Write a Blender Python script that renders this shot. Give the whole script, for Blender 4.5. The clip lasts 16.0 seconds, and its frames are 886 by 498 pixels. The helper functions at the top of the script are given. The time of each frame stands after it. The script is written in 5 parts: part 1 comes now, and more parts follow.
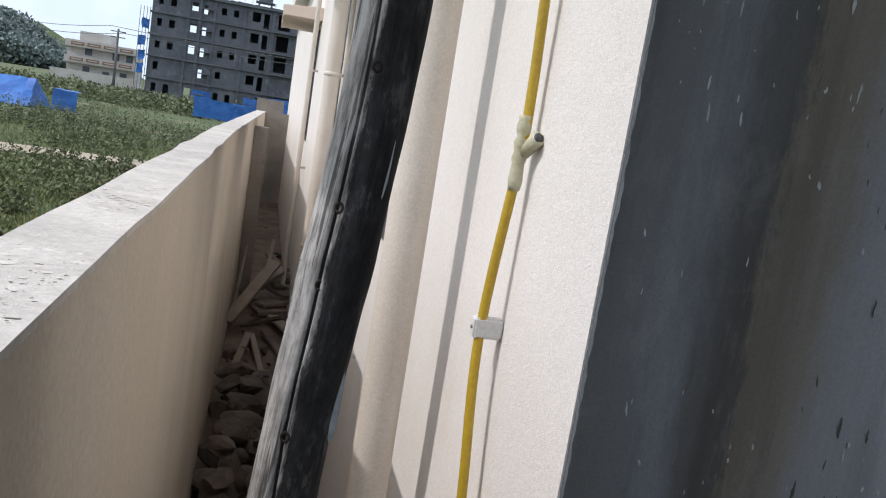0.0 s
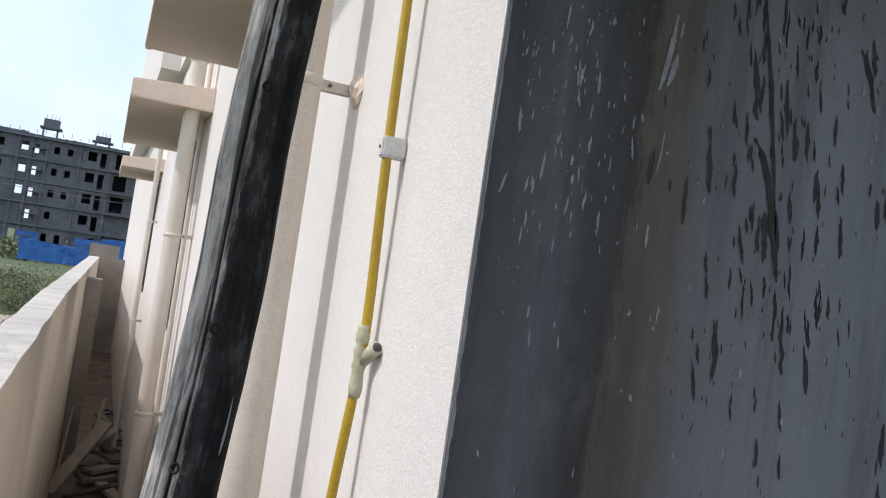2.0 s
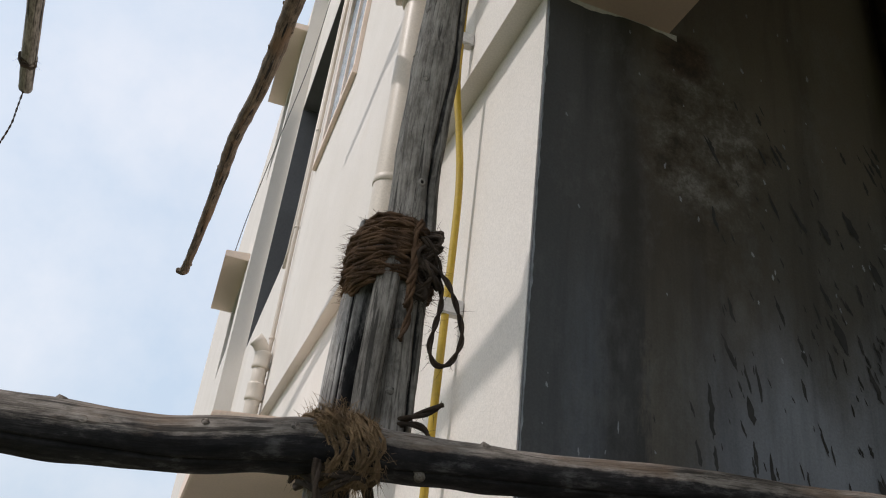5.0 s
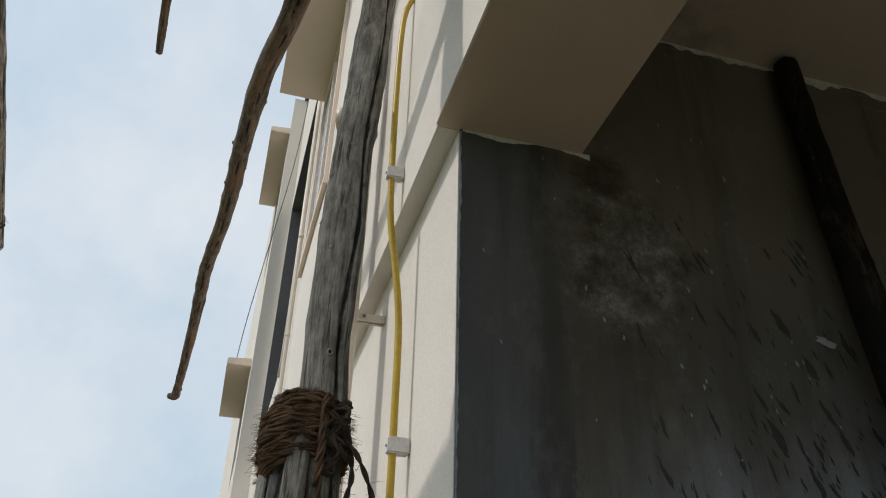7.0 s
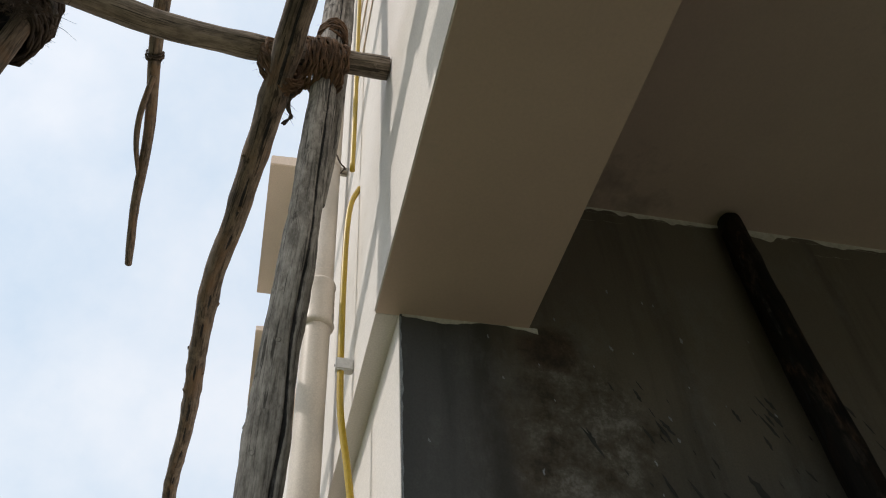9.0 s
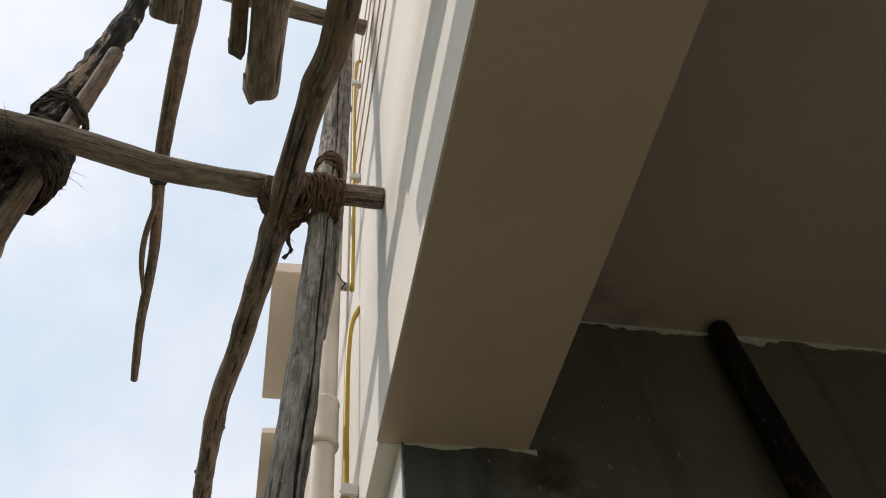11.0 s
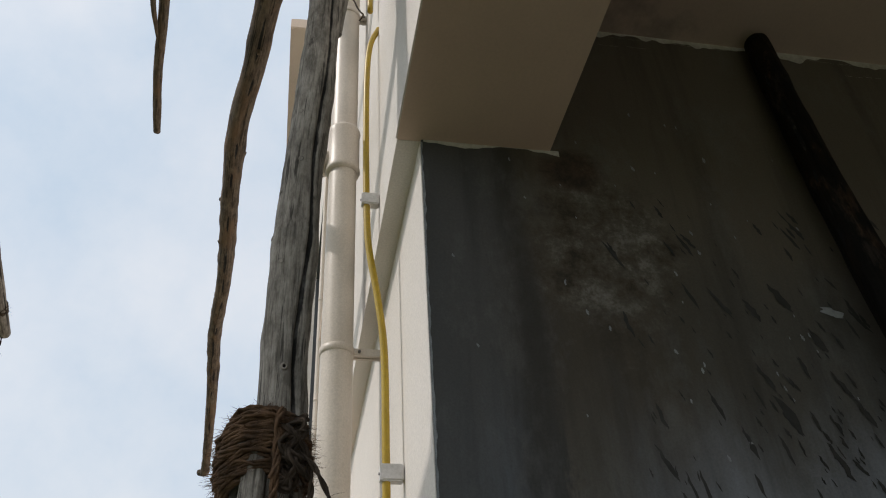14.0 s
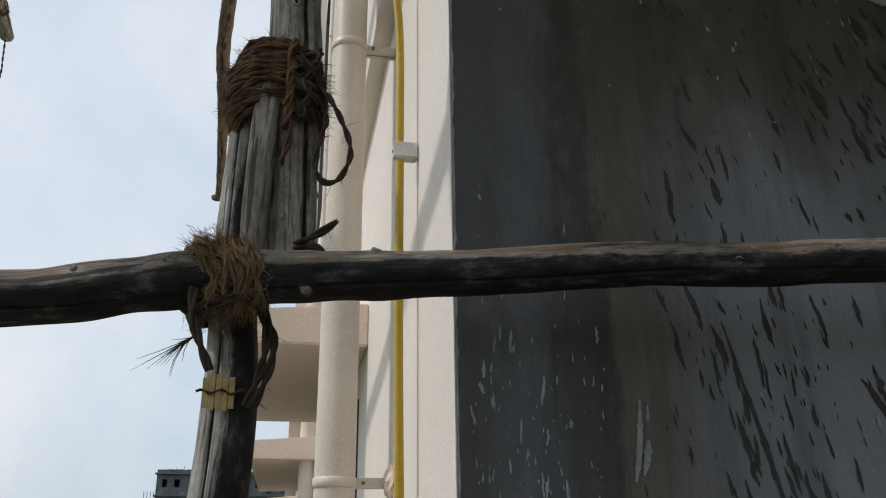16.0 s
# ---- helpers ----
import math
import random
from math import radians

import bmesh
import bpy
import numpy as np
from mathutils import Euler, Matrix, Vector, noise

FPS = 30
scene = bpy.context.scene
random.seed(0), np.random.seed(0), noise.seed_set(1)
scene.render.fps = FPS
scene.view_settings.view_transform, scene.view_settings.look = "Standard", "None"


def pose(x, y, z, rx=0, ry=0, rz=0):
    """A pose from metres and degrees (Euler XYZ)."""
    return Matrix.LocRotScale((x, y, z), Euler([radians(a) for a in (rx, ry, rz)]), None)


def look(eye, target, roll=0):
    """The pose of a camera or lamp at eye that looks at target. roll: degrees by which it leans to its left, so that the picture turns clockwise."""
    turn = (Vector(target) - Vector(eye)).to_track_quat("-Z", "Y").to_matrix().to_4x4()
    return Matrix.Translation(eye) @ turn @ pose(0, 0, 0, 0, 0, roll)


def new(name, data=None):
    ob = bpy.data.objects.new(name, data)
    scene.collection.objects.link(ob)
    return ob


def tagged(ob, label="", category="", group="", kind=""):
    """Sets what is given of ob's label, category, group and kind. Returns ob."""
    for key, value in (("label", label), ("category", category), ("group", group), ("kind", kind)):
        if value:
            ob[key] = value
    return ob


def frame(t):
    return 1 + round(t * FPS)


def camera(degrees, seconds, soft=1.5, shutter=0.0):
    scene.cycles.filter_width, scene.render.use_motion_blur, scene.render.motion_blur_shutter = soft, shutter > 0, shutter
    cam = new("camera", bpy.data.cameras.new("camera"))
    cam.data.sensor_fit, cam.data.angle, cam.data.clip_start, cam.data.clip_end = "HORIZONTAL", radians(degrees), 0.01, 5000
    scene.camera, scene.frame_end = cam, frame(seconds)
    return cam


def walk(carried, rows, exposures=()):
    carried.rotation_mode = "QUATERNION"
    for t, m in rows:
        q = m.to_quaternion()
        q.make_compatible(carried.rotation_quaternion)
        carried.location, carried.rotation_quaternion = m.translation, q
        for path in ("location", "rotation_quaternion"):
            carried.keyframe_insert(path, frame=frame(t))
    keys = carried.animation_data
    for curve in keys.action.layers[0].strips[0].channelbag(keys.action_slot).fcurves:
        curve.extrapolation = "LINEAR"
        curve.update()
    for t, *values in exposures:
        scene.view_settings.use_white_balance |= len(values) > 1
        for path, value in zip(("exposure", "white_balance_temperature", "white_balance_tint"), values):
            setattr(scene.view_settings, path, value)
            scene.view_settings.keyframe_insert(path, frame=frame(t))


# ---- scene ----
cam = camera(57.2, 16.0, soft=1.1)
PATH = [
    (0, (0.01, 0.066, 1.796), (0.464, 1.991, 1.498), 9.1),
    (0.5, (0.01, 0.07, 1.828), (0.474, 2.004, 1.623), 8.8),
    (1, (0.01, 0.06, 1.845), (0.492, 1.999, 1.759), 7.4),
    (1.5, (-0.034, 0.023, 1.895), (0.563, 1.931, 1.844), 7.8),
    (2, (-0.012, 0.019, 1.944), (0.75, 1.866, 2.032), 8.2),
    (2.5, (0.015, -0.041, 2.042), (0.843, 1.742, 2.409), 7.2),
    (3, (0.008, -0.103, 2.101), (0.804, 1.67, 2.571), 6.5),
    (3.5, (-0.026, -0.15, 2.16), (0.512, 1.704, 2.682), 7.2),
    (4, (-0.04, -0.171, 2.224), (0.473, 1.662, 2.838), 6.5),
    (4.5, (-0.054, -0.174, 2.28), (0.441, 1.596, 3.068), 6.9),
    (5, (-0.079, -0.197, 2.315), (0.424, 1.499, 3.249), 7.2),
    (7.5, (0.108, -0.398, 2.472), (0.534, 1.176, 3.629), 0.0),
    (8, (0.149, -0.381, 2.485), (0.554, 1.102, 3.765), -1.4),
    (8.5, (0.19, -0.386, 2.486), (0.567, 1.007, 3.87), -2.8),
    (9, (0.214, -0.358, 2.502), (0.6, 0.986, 3.932), -4.1),
    (9.5, (0.211, -0.387, 2.511), (0.589, 0.877, 4.015), -5.6),
    (10, (0.204, -0.432, 2.519), (0.573, 0.793, 4.056), -6.2),
    (12.5, (0.227, -0.551, 2.458), (0.55, 0.619, 4.047), -7.0),
    (13, (0.245, -0.479, 2.436), (0.556, 0.764, 3.972), -4.9),
    (13.5, (0.245, -0.368, 2.431), (0.574, 1.052, 3.8), -4.3),
    (14, (0.248, -0.291, 2.382), (0.588, 1.266, 3.59), -3.6),
    (14.5, (0.253, -0.248, 2.349), (0.597, 1.398, 3.431), -2.9),
    (15, (0.25, -0.214, 2.319), (0.606, 1.529, 3.232), -2.3),
    (15.5, (0.254, -0.179, 2.28), (0.606, 1.608, 3.106), -1.4),
    (16, (0.255, -0.143, 2.22), (0.606, 1.692, 2.934), -0.7),
]
walk(cam, [(t, look(eye, target, roll)) for t, eye, target, roll in PATH],
     ((0.0, 0.05, 6050, 14), (1.5, -0.03, 6050, 15), (2.5, 0.13, 6050, 14), (3.0, 0.10, 6100, 14), (3.5, -0.12, 6250, 13), (4.0, -0.34, 6300, 14), (5.0, -0.36, 6400, 15), (7.5, -0.51, 6500, 10), (9.0, -0.28, 6550, 13), (12.5, -0.28, 6650, 14),
      (13.5, -0.36, 6550, 13), (14.5, -0.54, 6500, 13), (16.0, -0.46, 6450, 13)))

# world, sun and exposure
SUN_WAY = Vector((1.0, 0.04, -1.18)).normalized()
world = bpy.data.worlds.new("sky")
scene.world = world
world.use_nodes = True
wn, wl = world.node_tree.nodes, world.node_tree.links
sky = wn.new("ShaderNodeTexSky")
sky.sky_type = 'NISHITA'
sky.sun_disc = False
sky.sun_elevation = math.asin(-SUN_WAY.z)
sky.sun_rotation = math.atan2(-SUN_WAY.x, -SUN_WAY.y)
sky.air_density, sky.dust_density, sky.ozone_density = 1.3, 6.0, 1.0
# bright summer haze over the clear sky, with faint thin cloud
dim = wn.new("ShaderNodeMix")
dim.data_type, dim.blend_type = 'RGBA', 'MIX'
dim.inputs[0].default_value = 0.72
wl.new(sky.outputs[0], dim.inputs[6])
wco = wn.new("ShaderNodeTexCoord")
cloud = wn.new("ShaderNodeTexNoise")
cloud.inputs["Scale"].default_value, cloud.inputs["Detail"].default_value, cloud.inputs["Roughness"].default_value = 2.6, 7.0, 0.6
wl.new(wco.outputs["Generated"], cloud.inputs["Vector"])
haze = wn.new("ShaderNodeValToRGB")
haze.color_ramp.elements[0].position, haze.color_ramp.elements[0].color = 0.35, (0.62, 0.76, 0.88, 1)
haze.color_ramp.elements[1].position, haze.color_ramp.elements[1].color = 0.68, (0.90, 0.95, 0.98, 1)
wl.new(cloud.outputs["Fac"], haze.inputs[0])
bright = wn.new("ShaderNodeMix")
bright.data_type, bright.blend_type = 'RGBA', 'MULTIPLY'
bright.inputs[0].default_value = 1.0
wl.new(haze.outputs[0], bright.inputs[6])
bright.inputs[7].default_value = (12.6, 12.6, 12.6, 1)
wl.new(bright.outputs[2], dim.inputs[7])
wl.new(dim.outputs[2], wn["Background"].inputs[0])
wn["Background"].inputs[1].default_value = 0.12
sun = new("sun", bpy.data.lights.new("sun", 'SUN'))
sun.data.energy, sun.data.angle, sun.data.color = 2.4, radians(0.8), (1.0, 0.95, 0.88)
sun.matrix_world = look((-6, -3, 12), Vector((-6, -3, 12)) + SUN_WAY)


# materials
def nodes_of(name):
    m = bpy.data.materials.new(name)
    m.use_nodes = True
    t = m.node_tree
    return m, t.nodes, t.links, t.nodes["Principled BSDF"]


def noise_node(n, l, vec, scale, detail=4.0, rough=0.6, stretch=None):
    if stretch:
        mp = n.new("ShaderNodeMapping")
        mp.inputs["Scale"].default_value = stretch
        l.new(vec, mp.inputs["Vector"])
        vec = mp.outputs[0]
    t = n.new("ShaderNodeTexNoise")
    t.inputs["Scale"].default_value, t.inputs["Detail"].default_value, t.inputs["Roughness"].default_value = scale, detail, rough
    l.new(vec, t.inputs["Vector"])
    return t.outputs["Fac"]


def ramp_node(n, l, fac, stops):
    r = n.new("ShaderNodeValToRGB")
    e = r.color_ramp.elements
    while len(e) < len(stops):
        e.new(0.5)
    for k, (p, c) in zip(e, stops):
        k.position, k.color = p, (*c, 1) if len(c) == 3 else c
    l.new(fac, r.inputs[0])
    return r.outputs[0]


def mix_node(n, l, fac, a, b, kind='MIX'):
    m = n.new("ShaderNodeMix")
    m.data_type, m.blend_type = 'RGBA', kind
    if isinstance(fac, float):
        m.inputs[0].default_value = fac
    else:
        l.new(fac, m.inputs[0])
    for s, v in ((6, a), (7, b)):
        if isinstance(v, tuple):
            m.inputs[s].default_value = (*v, 1)
        else:
            l.new(v, m.inputs[s])
    return m.outputs[2]


def bump_node(n, l, height, strength, dist, before=None):
    b = n.new("ShaderNodeBump")
    b.inputs["Strength"].default_value, b.inputs["Distance"].default_value = strength, dist
    l.new(height, b.inputs["Height"])
    if before:
        l.new(before, b.inputs["Normal"])
    return b.outputs[0]


def surface(name, light, dark, big=1.5, fine=60.0, rough=0.8, bump=0.3, depth=0.004, stain=None, stain_scale=4.0,
            stain_from=0.58, stretch=None, metal=0.0, vary=0.0, coord="Object", grain=0.27):
    """A two-scale surface: broad tone, fine grain with relief, and stains with edges of their own."""
    m, n, l, p = nodes_of(name)
    co = n.new("ShaderNodeTexCoord").outputs[coord]
    a = noise_node(n, l, co, big, 5, 0.6, stretch)
    c = ramp_node(n, l, a, [(0.38, dark), (0.62, light)])
    f = noise_node(n, l, co, fine, 5, 0.72)
    c = mix_node(n, l, grain, c, ramp_node(n, l, f, [(0.33, tuple(0.45 * v for v in dark)), (0.67, tuple(min(1, 1.15 * v) for v in light))]))
    if stain:
        s = noise_node(n, l, co, stain_scale, 7, 0.68, stretch)
        c = mix_node(n, l, ramp_node(n, l, s, [(stain_from, (0, 0, 0)), (stain_from + 0.14, (0.8, 0.8, 0.8))]), c, stain)
    if vary:
        oi = n.new("ShaderNodeObjectInfo")
        c = mix_node(n, l, vary, c, ramp_node(n, l, oi.outputs["Random"], [(0, tuple(0.35 * v for v in dark)), (1, light)]))
    l.new(c, p.inputs["Base Color"])
    l.new(ramp_node(n, l, f, [(0.2, (rough * 0.85,) * 3), (0.8, (min(1, rough * 1.12),) * 3)]), p.inputs["Roughness"])
    p.inputs["Metallic"].default_value = metal
    l.new(bump_node(n, l, a, bump * 0.5, depth * 3, bump_node(n, l, f, bump, depth)), p.inputs["Normal"])
    return m


def wood(name, light, dark, char=0.0, warm=None, bare=0.0):
    """Weathered round timber: fine fibre along the pole, thin checks, mottled grey wear, char patches. Reads the pole's own grain space."""
    m, n, l, p = nodes_of(name)
    at = n.new("ShaderNodeAttribute")
    at.attribute_name = "grain"
    co = at.outputs["Vector"]
    fib = noise_node(n, l, co, 1.0, 7, 0.7, (150, 150, 6.5))
    mott = noise_node(n, l, co, 1.0, 8, 0.72, (34, 34, 13))
    check = noise_node(n, l, co, 1.0, 5, 0.6, (75, 75, 3.2))
    blot = noise_node(n, l, co, 1.0, 6, 0.7, (15, 15, 6.0))
    mid = tuple(0.5 * (a + b) for a, b in zip(light, dark))
    c = ramp_node(n, l, mott, [(0.40, dark), (0.5, mid), (0.60, light)])
    c = mix_node(n, l, 0.8, c, ramp_node(n, l, fib, [(0.38, (0.30, 0.29, 0.28)), (0.47, (0.86, 0.85, 0.84)), (0.56, (1.0, 1.0, 1.0))]), 'MULTIPLY')
    c = mix_node(n, l, ramp_node(n, l, fib, [(0.58, (0, 0, 0)), (0.70, (0.55,) * 3)]), c, tuple(min(0.6, 1.4 * v) for v in light))
    c = mix_node(n, l, ramp_node(n, l, check, [(0.57, (0, 0, 0)), (0.61, (0.85,) * 3)]), c, tuple(0.2 * v for v in dark))
    if warm:
        c = mix_node(n, l, ramp_node(n, l, noise_node(n, l, co, 1.0, 6, 0.65, (20, 20, 6)), [(0.48, (0, 0, 0)), (0.66, (0.75,) * 3)]), c, warm)
    k = 0.62 - 0.35 * char
    c = mix_node(n, l, ramp_node(n, l, blot, [(k, (0, 0, 0)), (k + 0.09, (0.85,) * 3)]), c, tuple(0.16 * v for v in dark))
    if bare:
        shed = noise_node(n, l, co, 1.0, 7, 0.7, (11, 11, 3.4))
        c = mix_node(n, l, ramp_node(n, l, shed, [(0.56, (0, 0, 0)), (0.59, (bare,) * 3)]), c, ramp_node(n, l, fib, [(0.36, (0.16, 0.11, 0.07)), (0.6, (0.38, 0.29, 0.21))]))
    # shade painted into the wood: masked sides and cracks turn near black
    painted_shade = n.new("ShaderNodeAttribute")
    painted_shade.attribute_name = "painted_shade"
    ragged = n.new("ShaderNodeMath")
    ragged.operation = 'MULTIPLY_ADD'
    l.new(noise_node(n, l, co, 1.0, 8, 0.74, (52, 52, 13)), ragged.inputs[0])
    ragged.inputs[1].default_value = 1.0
    l.new(painted_shade.outputs["Fac"], ragged.inputs[2])
    shade_tone = ramp_node(n, l, mott, [(0.42, (0.007, 0.007, 0.008)), (0.55, (0.018, 0.017, 0.018)), (0.66, (0.085, 0.082, 0.08))])
    c = mix_node(n, l, ramp_node(n, l, ragged.outputs[0], [(0.74, (0, 0, 0)), (0.92, (0.96,) * 3)]), c, shade_tone)
    l.new(c, p.inputs["Base Color"])
    p.inputs["Roughness"].default_value = 0.8
    p.inputs["Specular IOR Level"].default_value = 0.22
    l.new(bump_node(n, l, check, 0.5, 0.004, bump_node(n, l, mott, 0.35, 0.004, bump_node(n, l, fib, 0.6, 0.0014))), p.inputs["Normal"])
    return m


CREAM = surface("cream_exterior_paint", (0.80, 0.75, 0.695), (0.74, 0.69, 0.63), 1.2, 170, 0.85, 0.5, 0.003, (0.68, 0.61, 0.53), 2.2, 0.62)
CREAM_SMOOTH = surface("cream_paint_smooth", (0.88, 0.715, 0.60), (0.82, 0.665, 0.55), 2.0, 90, 0.7, 0.15, 0.001, (0.55, 0.47, 0.38), 5.0, 0.66)
# cream paint with the brown shade under the beam put into its colour
BEAM = surface("shaded_beam_paint", (0.68, 0.525, 0.42), (0.62, 0.475, 0.38), 1.6, 110, 0.85, 0.12, 0.002, (0.50, 0.42, 0.335), 2.0, 0.6, grain=0.10)
PVC = surface("painted_pipe", (0.70, 0.625, 0.54), (0.62, 0.545, 0.46), 3.0, 160, 0.42, 0.08, 0.001, (0.50, 0.40, 0.30), 9.0, 0.70)
YELLOW = surface("yellow_conduit_plastic", (0.50, 0.335, 0.02), (0.42, 0.27, 0.015), 5.0, 90, 0.4, 0.06, 0.001, (0.30, 0.2, 0.05), 12.0, 0.68)
TAPE = surface("pale_tape", (0.55, 0.52, 0.36), (0.42, 0.39, 0.24), 18, 90, 0.5, 0.4, 0.002, (0.3, 0.27, 0.16), 30, 0.6)
WHITE_CLIP = surface("white_clip_plastic", (0.72, 0.70, 0.68), (0.62, 0.60, 0.57), 20, 120, 0.45, 0.05, 0.0005)
STEEL = surface("dull_steel", (0.32, 0.30, 0.28), (0.18, 0.16, 0.15), 30, 120, 0.45, 0.2, 0.0005, (0.16, 0.08, 0.04), 30, 0.6, metal=0.8)
CEMENT = surface("cement_top", (0.64, 0.605, 0.56), (0.47, 0.445, 0.41), 4.0, 55, 0.9, 0.7, 0.006, (0.74, 0.71, 0.67), 13, 0.60, (0.8, 1.5, 1))
WALLSIDE = surface("compound_wall_paint", (0.60, 0.52, 0.42), (0.50, 0.43, 0.34), 1.4, 80, 0.85, 0.3, 0.004, (0.36, 0.31, 0.25), 2.5, 0.6, (1, 1, 0.3))
ROUGHCAST = surface("rough_cement", (0.33, 0.29, 0.25), (0.24, 0.21, 0.18), 2.0, 40, 0.95, 0.8, 0.01, (0.15, 0.13, 0.11), 6, 0.6)
DIRT = surface("bare_dirt", (0.27, 0.195, 0.14), (0.135, 0.097, 0.07), 2.0, 45, 0.95, 0.8, 0.012, (0.33, 0.27, 0.2), 5, 0.6)
SAND = surface("sandy_track_soil", (0.42, 0.35, 0.26), (0.30, 0.245, 0.175), 0.8, 12, 0.95, 0.5, 0.02, (0.16, 0.17, 0.08), 1.2, 0.56)
STONE = surface("broken_stone", (0.21, 0.168, 0.134), (0.08, 0.062, 0.048), 8.0, 70, 0.9, 0.6, 0.008, (0.38, 0.33, 0.27), 12, 0.6, vary=0.4)
PLANK = surface("old_plank", (0.40, 0.33, 0.26), (0.24, 0.185, 0.14), 6.0, 90, 0.85, 0.4, 0.003, (0.45, 0.40, 0.33), 10, 0.62, vary=0.5)
DRIP_WHITE = surface("white_paint_drip", (0.38, 0.395, 0.41), (0.22, 0.232, 0.245), 20, 90, 0.6, 0.1, 0.001)
DRIP_DARK = surface("wet_cement_drip", (0.055, 0.053, 0.050), (0.032, 0.031, 0.029), 20, 90, 0.7, 0.1, 0.001)
LIME = surface("lime_smear", (0.50, 0.46, 0.40), (0.34, 0.31, 0.27), 20, 90, 0.8, 0.3, 0.002)
LIME_WHITE = surface("dried_lime", (0.74, 0.71, 0.66), (0.58, 0.55, 0.50), 20, 90, 0.9, 0.3, 0.002)
TARP = surface("blue_tarpaulin", (0.03, 0.15, 0.46), (0.015, 0.08, 0.31), 1.2, 14, 0.5, 0.4, 0.02, (0.12, 0.33, 0.70), 2.0, 0.6)
# far concrete and window voids: bluish distance haze mixed into these colours
BLOCK = surface("hazed_concrete_block", (0.135, 0.142, 0.160), (0.082, 0.088, 0.102), 0.3, 2.2, 0.95, 0.3, 0.03, (0.205, 0.20, 0.20), 0.7, 0.54)
SLAB = surface("concrete_slab", (0.150, 0.158, 0.172), (0.10, 0.108, 0.122), 0.4, 3, 0.9, 0.2, 0.02)
DARKVOID = surface("hazed_dark_interior", (0.13, 0.148, 0.175), (0.09, 0.104, 0.124), 1.0, 10, 0.9, 0.1, 0.01)
FARWHITE = surface("far_house_paint", (0.60, 0.56, 0.52), (0.48, 0.44, 0.40), 0.3, 3, 0.9, 0.1, 0.01)
FARTRIM = surface("far_house_trim", (0.34, 0.20, 0.14), (0.24, 0.14, 0.10), 0.5, 4, 0.9, 0.1, 0.01)
FARPOLE = surface("far_pole_metal", (0.16, 0.15, 0.15), (0.1, 0.1, 0.1), 1.0, 8, 0.8, 0.1, 0.01)
GREYPAINT = surface("grey_recess_paint", (0.15, 0.15, 0.155), (0.11, 0.11, 0.115), 1.0, 40, 0.85, 0.2, 0.003)
WINFRAME = surface("dark_window_frame", (0.05, 0.05, 0.055), (0.035, 0.035, 0.04), 4.0, 60, 0.4, 0.1, 0.001)
ROPE = surface("coir_rope", (0.19, 0.105, 0.055), (0.065, 0.036, 0.02), 25, 260, 0.95, 0.9, 0.003, (0.26, 0.17, 0.09), 40, 0.62)
ROPE_DARK = surface("old_dark_rope", (0.075, 0.05, 0.032), (0.03, 0.02, 0.014), 25, 260, 0.95, 0.9, 0.003, (0.15, 0.10, 0.06), 40, 0.62)
ROPE_PALE = surface("frayed_pale_rope", (0.36, 0.235, 0.125), (0.12, 0.076, 0.040), 30, 300, 0.95, 0.9, 0.003)
BAMBOO = surface("split_bamboo", (0.62, 0.44, 0.20), (0.42, 0.27, 0.10), 30, 120, 0.6, 0.3, 0.001)
WOOD_CHAR = wood("charred_pole_wood", (0.44, 0.42, 0.395), (0.22, 0.208, 0.195), 0.04)
WOOD_GREY = wood("silvered_pole_wood", (0.40, 0.365, 0.325), (0.185, 0.166, 0.145), 0.08)
WOOD_CROSS = wood("cross_pole_wood", (0.30, 0.268, 0.235), (0.13, 0.112, 0.095), 0.16, (0.165, 0.112, 0.074))
WOOD_BROWN = wood("brown_pole_wood", (0.215, 0.165, 0.122), (0.095, 0.072, 0.054), 0.10, (0.19, 0.115, 0.065))
WOOD_BLACK = wood("burnt_pole_wood", (0.050, 0.040, 0.034), (0.015, 0.013, 0.012), 0.5, (0.10, 0.062, 0.036), 0.9)
WOOD_PROP = wood("burnt_prop_wood", (0.045, 0.034, 0.028), (0.013, 0.011, 0.010), 0.7, (0.11, 0.062, 0.036))
WOOD_PALE = wood("pale_pole_wood", (0.31, 0.25, 0.195), (0.17, 0.135, 0.104), 0.06)


def math_node(n, l, op, a, b, c=None):
    m = n.new("ShaderNodeMath")
    m.operation = op
    for k, v in enumerate((a, b, c)):
        if v is None:
            continue
        if isinstance(v, (int, float)):
            m.inputs[k].default_value = v
        else:
            l.new(v, m.inputs[k])
    return m.outputs[0]


def span_node(n, l, value, a, b, lo=0.0, hi=1.0):
    m = n.new("ShaderNodeMapRange")
    m.interpolation_type = 'SMOOTHSTEP'
    for k, v in (("From Min", a), ("From Max", b), ("To Min", lo), ("To Max", hi)):
        m.inputs[k].default_value = v
    l.new(value, m.inputs["Value"])
    return m.outputs[0]


